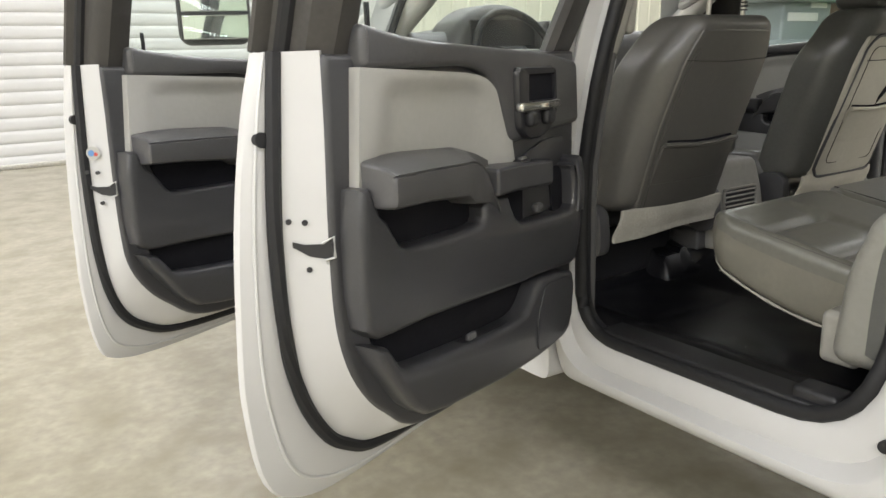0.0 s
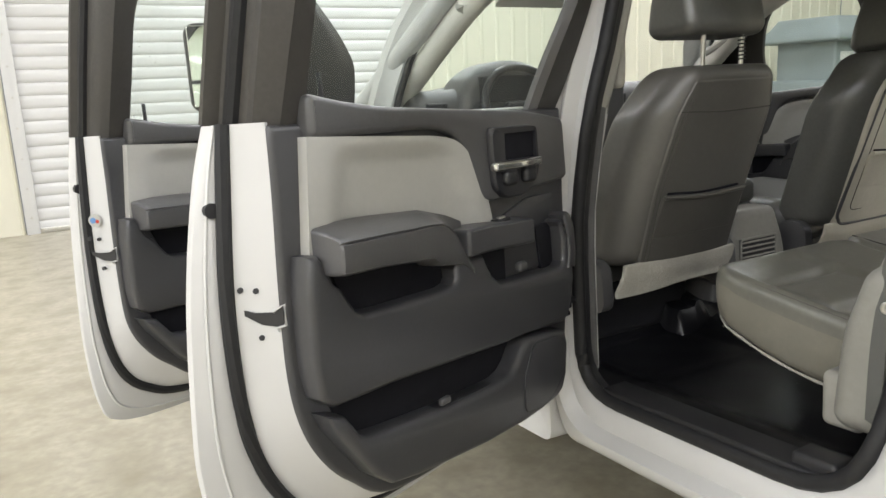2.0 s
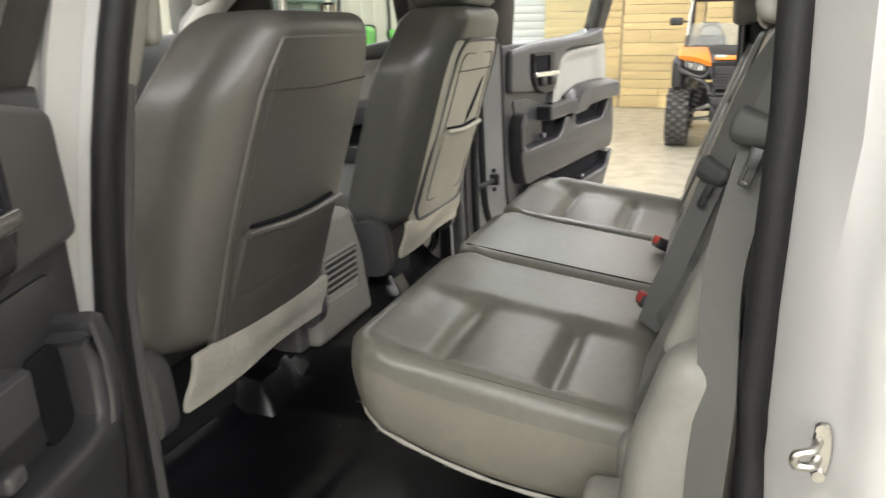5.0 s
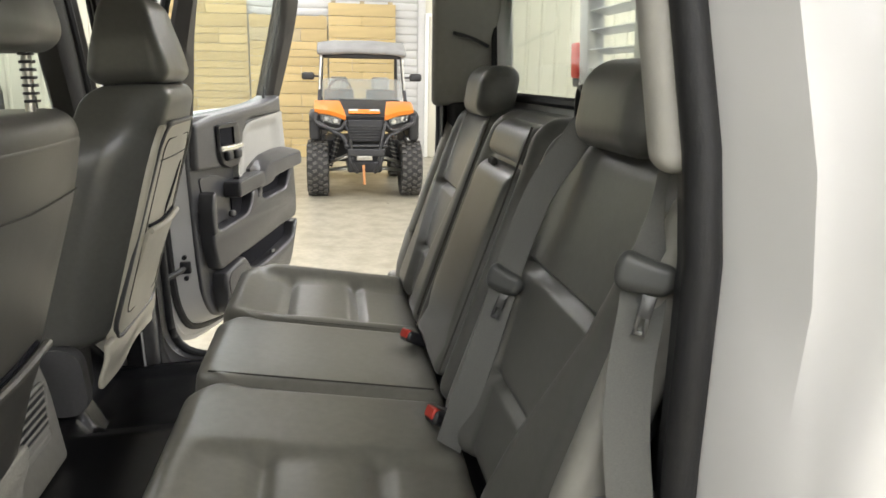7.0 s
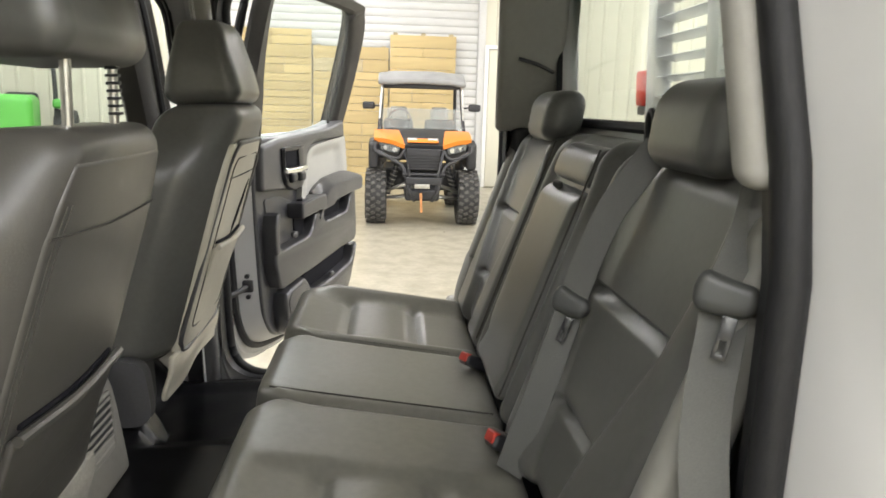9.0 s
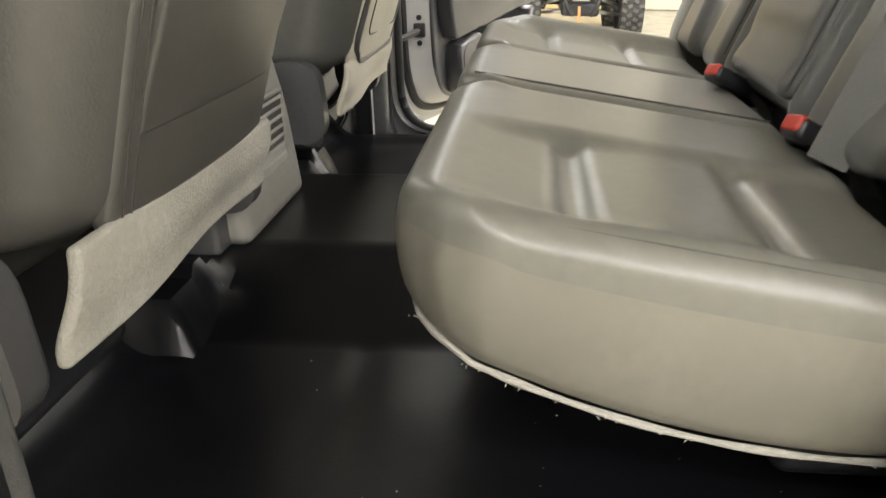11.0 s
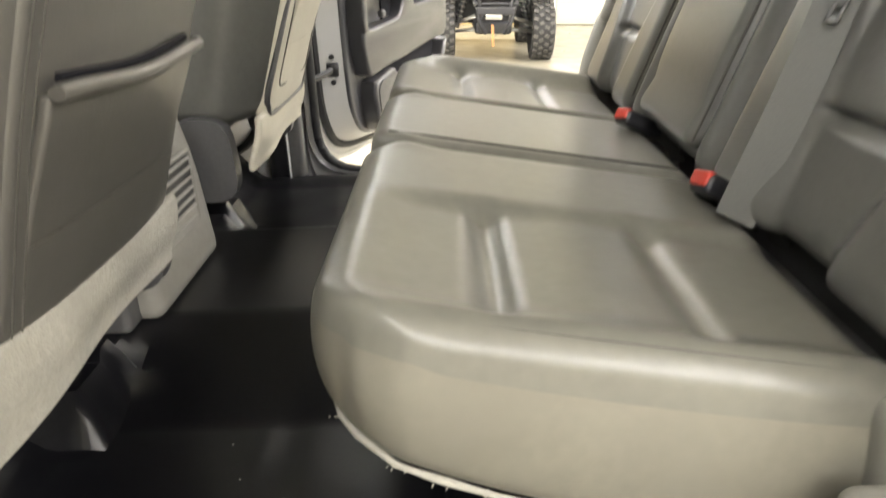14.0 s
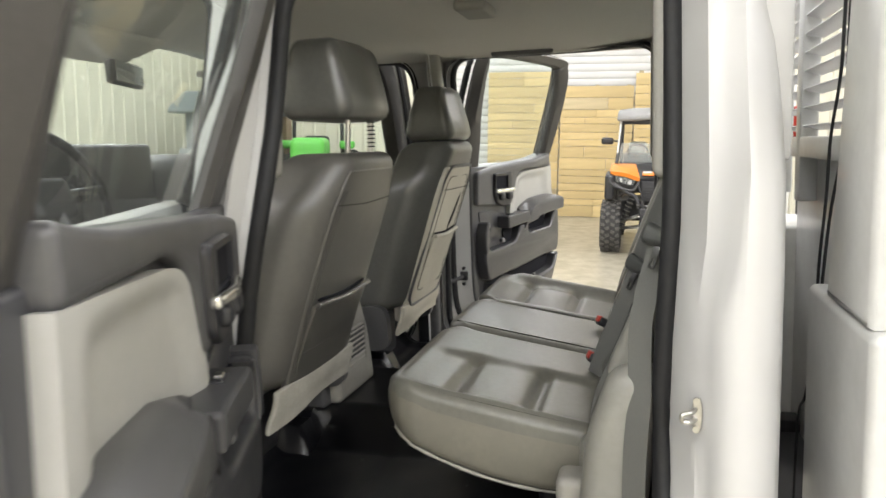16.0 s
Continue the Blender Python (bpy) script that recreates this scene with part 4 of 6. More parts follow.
# ---- front seats ----
def front_seat(cx, label):
    def back_y(z):
        return 0.900 - 0.325 * (z - 0.92)          # rear face, leaning back towards the top

    def warp(x, y, z):
        t = (z - 0.92) / 0.62
        w = 0.97 + 0.03 * ease(t, 0.2, 0.8) - 0.22 * ease(t, 0.80, 1.05)
        u = (x - cx) / 0.26
        yy = back_y(z) + (y - 0.90)
        yy -= 0.018 * (1 - min(1, abs(u)) ** 2.5)
        # the sides slope away from the flat back
        yy += 0.20 * max(0.0, abs(u) - 0.74) * (1 - 0.35 * ease(t, 0.75, 1.0))
        # the shoulders slope in towards the middle of the cab
        lean = (0.050 if u < 0 else 0.020) * abs(u) * ease(t, 0.40, 1.0) if cx < 0 else 0.0
        return (cx + (x - cx) * w + lean, yy, z)

    driver = cx < 0
    o = 0.0055 if driver else 0.0
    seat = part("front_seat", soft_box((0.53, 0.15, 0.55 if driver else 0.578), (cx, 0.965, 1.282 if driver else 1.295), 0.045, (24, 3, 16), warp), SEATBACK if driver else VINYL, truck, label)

    def sub(n, bm, mat, lab="", smooth=True):
        return part(n, bm, mat, seat, lab, smooth)

    def at(x, z, d):
        """A place on the rear face, d behind it."""
        return Vector(warp(x, 0.893 + o - d, z))

    # rear cover: set into the driver's seat flush, framed by piping on the passenger's
    w, z0, z1 = (0.385, 1.012, 1.52) if driver else (0.40, 1.012, 1.495)
    sub("back_panel", soft_box((w, 0.02, z1 - z0), (cx, 0.893 + o, (z0 + z1) / 2), 0.009, (10, 1, 12), warp), SEATBACK if driver else TAUPE_LIT, "taupe vinyl seat back")
    if driver:
        sub("back_seam", tube([at(cx + u, 1.438 - 0.006 * (1 - abs(u) / 0.2), 0.0112) for u in (-0.19, -0.15, -0.1, -0.05, 0, 0.05, 0.1, 0.15, 0.19)], 0.0014, 6), STITCH)
        for u in (-0.172, -0.158):
            sub("side_stitch", tube([at(cx + u - 0.010 * bump_at(z, 1.2, 0.3), z, 0.0104) for z in [1.02 + 0.05 * i for i in range(10)]], 0.0009, 6), STITCH, "row of stitching")
    else:
        ring = rounded([(cx - w / 2, z0), (cx + w / 2, z0), (cx + w / 2 - 0.02, z1), (cx - w / 2 + 0.02, z1)], 0.05, 8)
        sub("panel_piping", tube([at(p.x, p.y, 0.009) for p in ring], 0.006, 6, closed=True), TRIM, "dark piping round the seat-back panel")
        sub("back_seam", tube([at(cx + u, 1.415, 0.0102) for u in (-0.15, -0.05, 0.05, 0.15)], 0.0020, 6), STITCH)
    hw = 0.165 if driver else 0.150
    hz = 1.208 if driver else 1.255
    row = [-hw + hw * i / 8 for i in range(17)]
    pocket = soft_box((hw * 2, 0.012, 0.12), (cx, 0.8875 + o, hz - 0.06), 0.005, (10, 1, 6), lambda x, y, z: (lambda a: (a[0], a[1] - 0.009 * ease(z, hz - 0.12, hz), a[2] - 0.007 * bump_at(x, cx, hw) * ease(z, hz - 0.1, hz)))(warp(x, y, z)))
    sub("map_pocket", pocket, SEATBACK if driver else TAUPE_LIT, "stretched map pocket")
    sub("pocket_hem", tube([at(cx + u, hz - 0.007 * bump_at(u, 0, hw), 0.024) for u in row], 0.0070, 8), SEATBACK if driver else TAUPE_LIT)
    if not driver:
        # shade of the sagging fold, drawn as a thin black sliver
        gap = [(0.020, 1.262), (0.055, 1.300), (0.080, 1.345), (0.092, 1.392), (0.070, 1.372), (0.045, 1.330), (0.020, 1.290)]
        sub("pocket_gap", loft([[at(cx + u, z, 0.0105) for u, z in gap], [at(cx + u, z, 0.0125) for u, z in gap]], cap=(True, True)), VOID, "dark sliver painting the shade in a gaping fold")
        inner = rounded([(cx - 0.155, 1.06), (cx + 0.155, 1.06), (cx + 0.14, 1.46), (cx - 0.14, 1.46)], 0.03, 6)
        sub("panel_welt", tube([at(p.x, p.y, 0.0105) for p in inner], 0.0016, 6, closed=True), STITCH)
    # dark line painting the shade inside the pocket's mouth
    sub("pocket_mouth", tube([at(cx + u, hz + 0.009 - 0.007 * bump_at(u, 0, hw), 0.012) for u in row[1:-1]], 0.004, 6), VOID)

    # felt flap hanging below, its lower edge curling out
    def flap_warp(x, y, z):
        u = (x - cx) / 0.225
        dn = ease(z, 1.020, 0.935)
        return (x - 0.016 * dn, y + 0.004 * math.sin(u * 4.2 + 0.6) * dn + 0.016 * dn * dn, z + (0.002 * math.sin(u * 2.6 + 0.4) + 0.006 * u + 0.004) * dn)
    sub("flap", soft_box((0.455, 0.014, 0.096), (cx - 0.015, 0.848, 0.974), 0.0065, (30, 1, 10), flap_warp), CARPET_FLAP if driver else TAUPE_LIT, "light grey felt flap" if driver else "")
    cover = rounded([(0.885, 0.875), (0.995, 0.875), (1.005, 1.03), (0.895, 1.03)], 0.05, 6)
    for u in (-0.285, 0.240):
        sub("hinge_cover", slab(cover, cx + u, 0.045, plane="yz", bevel=0.010), TRIM_LIGHT, "plastic recliner cover")
    # cushion and plinth
    sub("seat_cushion", soft_box((0.54, 0.52, 0.17), (cx, 1.24, 1.02), 0.06, (6, 6, 3), lambda x, y, z: (x, y, z + 0.06 * (y - 1.2))), VINYL)
    sub("seat_base", soft_box((0.44, 0.42, 0.20), (cx, 1.24, 0.84), 0.03, (2, 2, 2)), BLACK)
    # headrest on two notched posts
    for u in (-0.075, 0.075):
        sub("headrest_post", cyl((cx + u, 0.715, 1.50), (cx + u, 0.705, 1.68), 0.0065, 10), STEEL)
    if cx < 0:
        for i in range(9):
            sub("post_notch", box((0.016, 0.016, 0.004), (cx + 0.075, 0.708, 1.57 + i * 0.01), 0.001), BLACK)
    zb, zt = (1.632, 1.815) if driver else (1.583, 1.772)

    def head_warp(x, y, z):
        t = (z - zb) / (zt - zb)
        k_ = 1.0 - (0.34 if driver else 0.42) * ease(t, 0.05, 1.05)
        return (cx + (x - cx) * (1 - (0.04 if driver else 0.10) * ease(t, 0.45, 1.0)), 0.762 + (y - 0.762) * k_ - (0.010 * bump_at(x, cx, 0.12) if y < 0.70 else 0.0), z)

    sub("headrest", soft_box((0.30, 0.178, zt - zb), (cx, 0.762, (zb + zt) / 2), 0.036, (10, 4, 8), head_warp), VINYL, "dark grey vinyl headrest")
    return seat


front_seat(-0.468, "driver's bucket seat in dark grey vinyl")
front_seat(0.45, "passenger's bucket seat in dark grey vinyl")


# ---- rear bench ----
def cushion(x0, x1, dish, creases, bolster=0.0, path=None):
    """A bench cushion between two stations across the truck: dish, the span of its sunken seat; bolster, a raised outer roll; path, a line on its skin instead."""
    xc, w = (x0 + x1) / 2, x1 - x0
    y0, y1 = 0.13, 0.607

    def warp(x, y, z):
        t = (y1 - y) / (y1 - y0)
        up = z / 0.18
        top = 1.050 - 0.085 * t
        u = (x - x0) / w
        up_ = max(0, min(1, up))
        # the plan's front corners are well rounded
        y2 = y - 0.055 * max(0, 1 - min(x - x0, x1 - x) / 0.07) ** 2 * ease(t, 0.25, 0.0) + 0.012 * math.sin(math.pi * up_) * ease(t, 0.10, 0.0)
        t2 = (y1 - y2) / (y1 - y0)
        low = 0.811 + 0.115 * (1 - min(1, max(0, t2) / 0.85)) ** 2
        z2 = low + (top - low) * up
        if up > 0.6:
            a = (up - 0.6) / 0.4
            dip = ease(u, dish[0] - 0.01, dish[0] + 0.06) * ease(u, dish[1] + 0.03, dish[1] - 0.05) if dish else 0.0
            z2 -= 0.012 * dip * a * ease(y, 0.595, 0.53)
            for c in creases:
                z2 -= 0.013 * bump_at(y, c, 0.026) * dip * a
            z2 += bolster * bump_at(u, 0.91, 0.11) * a * ease(y, 0.60, 0.50)
            z2 += 0.006 * bump_at(y, 0.36, 0.10) * dip * a + 0.004 * bump_at(y, 0.54, 0.06) * dip * a
        side = 1 if u > 0.97 else -1 if u < 0.03 else 0
        x2 = x + side * 0.010 * math.sin(math.pi * max(0, min(1, up)))
        return (x2, y2, z2)

    if path:
        return [warp(*p) for p in path(x0, x1, y0, y1)]
    return soft_box((w, y1 - y0, 0.18), (xc, (y0 + y1) / 2, 0.09), 0.030, (40, 44, 6), warp)


bench = part("rear_bench", soft_box((1.30, 0.20, 0.10), (0.05, 0.17, 0.80), 0.02, (4, 3, 2)), BLACK, truck, "three-place rear bench seat in dark grey vinyl")


def bench_part(n, bm, mat, lab="", smooth=True):
    return part(n, bm, mat, bench, lab, smooth)



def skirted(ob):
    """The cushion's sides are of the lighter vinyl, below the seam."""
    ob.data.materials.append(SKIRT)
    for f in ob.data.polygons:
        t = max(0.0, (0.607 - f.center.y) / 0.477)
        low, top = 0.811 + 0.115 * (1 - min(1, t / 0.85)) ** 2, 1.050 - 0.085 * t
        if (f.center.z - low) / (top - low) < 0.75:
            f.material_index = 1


DRIVER_SEAT = (-0.655, -0.10, (0.05, 0.57), (0.46, 0.28))
FAR_SEAT = (0.30, 0.77, (0.08, 0.80), (0.465, 0.285), 0.024)
skirted(bench_part("seat_cushion", cushion(*DRIVER_SEAT), VINYL_LIT, "driver-side seat cushion with lighter sides"))
bench_part("seat_cushion", cushion(-0.096, 0.296, None, ()), VINYL_LIT, "middle seat cushion")
bench_part("seat_cushion", cushion(*FAR_SEAT), VINYL_LIT, "passenger-side seat cushion")


def back_y(z):
    return 0.150 - 0.40 * (z - 1.0)


def backrest(x0, x1, z1, panels, outer=0):
    xc, w = (x0 + x1) / 2, x1 - x0
    z0 = 0.97

    def warp(x, y, z):
        u, t = (x - x0) / w, (z - z0) / (z1 - z0)
        front = (y - 0.0) / 0.06
        yy = back_y(z) + y - 0.06
        if front > 0.2:
            # the side roll of an outer place widens towards its foot
            a = float(np.interp(t, (0, 0.25, 0.58, 0.9), (0.36, 0.29, 0.13, 0.05)))
            b = float(np.interp(t, (0, 0.30, 0.60, 0.9), (0.30, 0.26, 0.16, 0.08)))
            if outer > 0:
                a, b = b, a
            inner = ease(u, a, a + 0.075) * ease(1 - u, b, b + 0.075) if outer else ease(u, 0.06, 0.22) * ease(u, 0.94, 0.78)
            yy -= 0.022 * inner
            for c in panels:
                yy -= 0.015 * bump_at(t, c, 0.024) * inner
        k = 1 - 0.10 * ease(t, 0.75, 1.0)
        return (xc + (x - xc) * k, yy, z)

    return soft_box((w, 0.12, z1 - z0), (xc, 0.0, (z0 + z1) / 2), 0.045, (48, 3, 72), warp)


def lower_edge(x0, x1, y0, y1):
    return [(x0 + 0.005, y0 + 0.03 + (y1 - 0.045 - y0) * k / 24, 0.0035) for k in range(25)] + [(x0 + 0.005 + 0.02 * k, y1 - 0.005, 0.0035) for k in range(1, 9)]


def side_seam(up):
    def line(x0, x1, y0, y1):
        return [(x0 + 0.0015, y0 + 0.03 + (y1 - 0.075 - y0) * k / 24, up) for k in range(25)]
    return line


bench_part("welt", tube(cushion(*DRIVER_SEAT, path=lower_edge), [0.0034 + 0.0006 * math.sin(7.3 * i) for i in range(33)], 7), CARPET_FLAP, "frayed light welt along the lower edge")
for up in (0.1325, 0.1275):
    bench_part("side_seam", tube(cushion(*DRIVER_SEAT, path=side_seam(up)), 0.0011, 6), STITCH, "row of stitching")
rng = random.Random(11)
fray = bmesh.new()
edge_pts = cushion(*DRIVER_SEAT, path=lower_edge)
for _ in range(46):
    p = Vector(rng.choice(edge_pts[3:])) + Vector((rng.uniform(-0.004, 0.0), rng.uniform(-0.012, 0.012), 0))
    tube([p, p + Vector((rng.uniform(-0.004, 0.002), rng.uniform(-0.004, 0.004), -rng.uniform(0.0006, 0.0025)))], 0.0006, 4, bm=fray)
bench_part("fray", fray, CARPET_FLAP, "loose pale threads")["kind"] = "stuff"
for x0, x1 in ((-0.655, -0.10), (0.30, 0.77)):
    for xe in (x0 + 0.012, x1 - 0.012):
        bench_part("cushion_seam", tube([(xe, y, 1.043 - 0.085 * (0.607 - y) / 0.477) for y in (0.16, 0.25, 0.35, 0.45, 0.54)], 0.0018, 6), STITCH)
bench_part("cushion_seam", tube([(-0.062, y, 1.0512 - 0.085 * (0.607 - y) / 0.477) for y in (0.15, 0.25, 0.35, 0.45, 0.55, 0.585)], 0.0018, 6), STITCH)
bench_part("backrest", backrest(-0.715, -0.165, 1.50, (0.265, 0.59), -1), VINYL, "driver-side backrest")
bench_part("backrest", backrest(0.30, 0.77, 1.50, (0.265, 0.59), 1), VINYL, "passenger-side backrest")
bench_part("backrest", backrest(-0.16, 0.295, 1.505, ()), VINYL, "middle backrest with folded armrest")
bench_part("folding_armrest", soft_box((0.31, 0.08, 0.40), (0.055, 0.05, 1.205), 0.028, (8, 2, 10), lambda x, y, z: (x, back_y(z) + y - 0.078 - 0.012 * bump_at(z, 1.08, 0.03), z)), VINYL, "folded centre armrest")
bench_part("armrest_cap", soft_box((0.31, 0.07, 0.075), (0.055, 0.05, 1.452), 0.028, (8, 2, 3), lambda x, y, z: (x, back_y(z) + y - 0.082, z)), VINYL)
bench_part("pull_tab", soft_box((0.05, 0.012, 0.016), (0.10, back_y(1.41) + 0.004, 1.408), 0.006, (1, 1, 1)), STITCH)
for u in (-0.045, 0.255):
    bench_part("backrest_seam", tube([(u - 0.05 if u < 0 else u + 0.02, back_y(z) + 0.0 + 0.002, z) for z in (1.02, 1.15, 1.3, 1.45, 1.49)], 0.0022, 6), STITCH)
for hx in (-0.485, 0.455):
    for u in (-0.06, 0.06):
        bench_part("headrest_post", cyl((hx + u, -0.092, 1.46), (hx + u, -0.098, 1.52), 0.006, 8), STEEL)
    bench_part("headrest", soft_box((0.245, 0.10, 0.125), (hx + 0.008, -0.085, 1.543), 0.042, (8, 3, 5), lambda x, y, z: (x, y - 0.2 * (z - 1.548), z)), VINYL, "dark grey vinyl headrest")
# side bolsters, brackets
for s, x in ((-1, -0.775), (1, 0.835)):
    bench_part("side_bolster", soft_box((0.095, 0.13, 0.34), (x, 0.085, 0.975), 0.04, (3, 5, 8), lambda x, y, z: (x, y - 0.10 * (z - 0.98) - 0.03 * ease(z, 0.98, 1.15), z)), VINYL_LIGHT, "lighter grey side pad")
    bench_part("back_side", soft_box((0.05, 0.075, 0.36), (x - s * 0.036, 0.022, 1.29), 0.022, (2, 3, 8), lambda x, y, z: (x, y + back_y(z) - 0.05, z)), VINYL_LIGHT, "lighter grey backrest side")
    bench_part("hinge_bracket", soft_box((0.085, 0.09, 0.12), (x + s * -0.045, 0.165, 0.842), 0.018, (2, 2, 2)), TRIM_GREIGE, "plastic hinge cover")
    bench_part("cushion_tail", soft_box((0.06, 0.05, 0.12), (x - s * -0.105 if s > 0 else x + 0.11, 0.145, 0.895), 0.02, (2, 2, 3)), VINYL_LIGHT)

# ---- belts and buckles ----
def ribbon(points, width, across, thick=0.0016, twisted=0):
    """A flat strap along points, its width along the direction across; its first points may be twisted edge-on."""
    pts = smooth_path(points, 5)
    a = Vector(across).normalized()
    rings = []
    for i, p in enumerate(pts):
        d = (pts[min(i + 1, len(pts) - 1)] - pts[max(i - 1, 0)]).normalized()
        n = d.cross(a).normalized()
        w = d.cross(n).normalized() * (width / 2) * (1 - 0.75 * ease(i, twisted + 4, twisted - 2) if twisted else 1)
        rings.append([p - w - n * thick, p + w - n * thick, p + w + n * thick, p - w + n * thick])
    return loft(rings, cap=(True, True))


def seat_belt(points, across, stop_at, tongue_at, label, twist=0):
    """A strap with a plastic collar round it and the latch tongue that hangs below."""
    b = part("seat_belt", ribbon(points, 0.047, across, twisted=twist), BELT, truck, label)
    down = (Vector(tongue_at) - Vector(stop_at)).normalized()
    side = Vector(across).normalized()
    side = (side - down * side.dot(down)).normalized()
    out = side.cross(down).normalized()
    if out.x > 0:
        side, out = -side, -out

    def placed(at):
        return Matrix(((side.x, out.x, -down.x, at[0]), (side.y, out.y, -down.y, at[1]), (side.z, out.z, -down.z, at[2]), (0, 0, 0, 1)))
    part("belt_stop", soft_box((0.066, 0.024, 0.038), (0, 0.004, 0), 0.0115, (8, 2, 4), lambda x, y, z: (x * (1 - 0.12 * abs(z) / 0.02), y, z * (1 + 5 * x) - 0.003 * math.cos(x * 40))), BELT_PLASTIC, b, "dark plastic belt collar", m=placed(stop_at))
    t = bmesh.new()
    for s in (-1, 1):
        box((0.0045, 0.0026, 0.040), (s * 0.0050 - 0.010, 0.010, 0), 0.0008, bm=t)
    box((0.0145, 0.0026, 0.006), (-0.010, 0.010, -0.018), 0.0008, bm=t)
    box((0.0145, 0.0026, 0.024), (-0.010, 0.010, 0.010), 0.0008, bm=t)
    part("tongue", t, DULL_STEEL, b, "steel latch tongue", m=placed(tongue_at))
    return b


seat_belt([(-0.745, -0.050, 1.70), (-0.742, -0.022, 1.56), (-0.742, -0.004, 1.47), (-0.746, 0.009, 1.388), (-0.756, 0.018, 1.345), (-0.772, 0.034, 1.285), (-0.797, 0.046, 1.22), (-0.828, 0.047, 1.10), (-0.836, 0.055, 0.99), (-0.840, 0.058, 0.85)], (0.46, 0.83, 0), (-0.756, 0.013, 1.388), (-0.760, 0.026, 1.348), "grey driver-side rear seat belt hanging at the pillar", 12)
seat_belt([(-0.345, -0.062, 1.510), (-0.332, -0.030, 1.46), (-0.312, 0.004, 1.40), (-0.302, 0.042, 1.30), (-0.308, 0.070, 1.22), (-0.318, 0.104, 1.13), (-0.325, 0.137, 1.05), (-0.32, 0.160, 0.98)], (0.60, 0.76, 0.28), (-0.308, 0.056, 1.262), (-0.308, 0.074, 1.222), "grey middle seat belt lying on the backrest")
for bx, by, bz, turn, lab in ((-0.246, 0.146, 0.990, 14, "black buckle with a red button"), (-0.20, 0.135, 0.975, 50, ""), (0.190, 0.150, 0.985, 20, "black buckle with a worn red button")):
    bk = part("belt_buckle", soft_box((0.044, 0.085, 0.028), (0, 0, 0), 0.009, (2, 3, 1)), BLACK, truck, lab or "black buckle", m=pose(bx, by, bz, 28, 8, turn))
    if lab:
        part("button", soft_box((0.036, 0.014, 0.021), (0, 0.038, 0.004), 0.004, (1, 1, 1)), RED, bk, "red release button")
    part("stalk", ribbon([(0, -0.035, 0), (0, -0.08, -0.01), (0, -0.11, -0.03)], 0.035, (1, 0, 0)), BELT, bk)

# ---- pillars inside ----
for s in (-1, 1):
    cp = part("rear_pillar_trim", soft_box((0.05, 0.13, 0.70), (s * 0.800, -0.085, 1.16), 0.022, (2, 4, 8), lambda x, y, z: (x - s * tumble(z), y, z)), BLACK, truck, "dark grey lower rear pillar trim")
    part("upper_trim", soft_box((0.045, 0.195, 0.46), (s * 0.802, -0.0705, 1.725), 0.020, (2, 4, 8), lambda x, y, z: (x - s * tumble(z), y, z)), TRIM_GREIGE, cp, "light grey upper pillar trim")
    part("coat_hook", ribbon([(s * 0.708, -0.03, 1.70), (s * 0.704, -0.08, 1.685), (s * 0.704, -0.13, 1.66)], 0.018, (1, 0, 0), 0.004), BLACK, cp)
    bp = part("centre_pillar_trim", bent(soft_box((0.05, 0.055, 0.76), (s * 0.850, 0.848, 1.10), 0.02, (2, 3, 8)), s), DASH, truck, "dark grey lower centre pillar trim")
    part("upper_trim", bent(soft_box((0.05, 0.055, 0.50), (s * 0.845, 0.848, 1.70), 0.02, (2, 3, 8), lambda x, y, z: (x - s * tumble(z), y, z)), s), TRIM_GREIGE, bp, "light grey upper pillar trim")
    part("belt_guide", bent(soft_box((0.03, 0.06, 0.26), (s * 0.775, 0.862, 1.64), 0.014, (1, 2, 4)), s), TRIM_GREIGE, bp, "light grey belt guide")
    part("front_belt", bent(ribbon([(s * 0.765, 0.875, 1.68), (s * 0.81, 0.885, 1.30), (s * 0.822, 0.89, 0.90)], 0.045, (0, 1, 0)), s), BELT, bp)
    part("lower_cover", bent(soft_box((0.06, 0.10, 0.20), (s * 0.862, 0.872, 0.80), 0.025, (2, 3, 3)), s), BLACK, bp)
    part("belt_anchor", bent(soft_box((0.024, 0.03, 0.05), (s * 0.815, 0.862, 0.915), 0.010, (1, 1, 2)), s), INSERT, bp, "pale plastic anchor cover")
    ap = part("front_pillar_trim", tube(smooth_path([(s * 0.72, 1.30, 1.92), (s * 0.745, 1.55, 1.82), (s * 0.80, 1.88, 1.60), (s * 0.86, 2.08, 1.44)], 5), 0.045, 10), HEADLINER, truck, "light grey windscreen pillar trim")
    grab = smooth_path([(s * 0.785, 1.52, 1.835), (s * 0.745, 1.56, 1.790), (s * 0.745, 1.79, 1.690), (s * 0.79, 1.87, 1.69)], 5)
    part("grab_handle", tube(grab, 0.020, 8), TRIM_GREIGE, ap, "grey pillar grab handle")

# ---- centre console ----
con = part("console_back", soft_box((0.30, 0.16, 0.30), (-0.02, 1.015, 0.945), 0.025, (4, 3, 6), lambda x, y, z: (-0.02 + (x + 0.02) * (1 - 0.25 * ease(z, 0.95, 1.1)), y + 0.10 * (z - 0.9), z)), TRIM_GREIGE, truck, "taupe plastic back of the centre console")
part("vent_well", soft_box((0.175, 0.010, 0.125), (-0.02, 0.941, 0.938), 0.004, (1, 1, 1)), BLACK, con)
for i in range(7):
    part("vent_slat", box((0.165, 0.012, 0.006), (-0.02, 0.938, 0.888 + i * 0.0165), 0.0015, m=pose(0, 0, 0, -25)), TRIM_GREIGE, con)
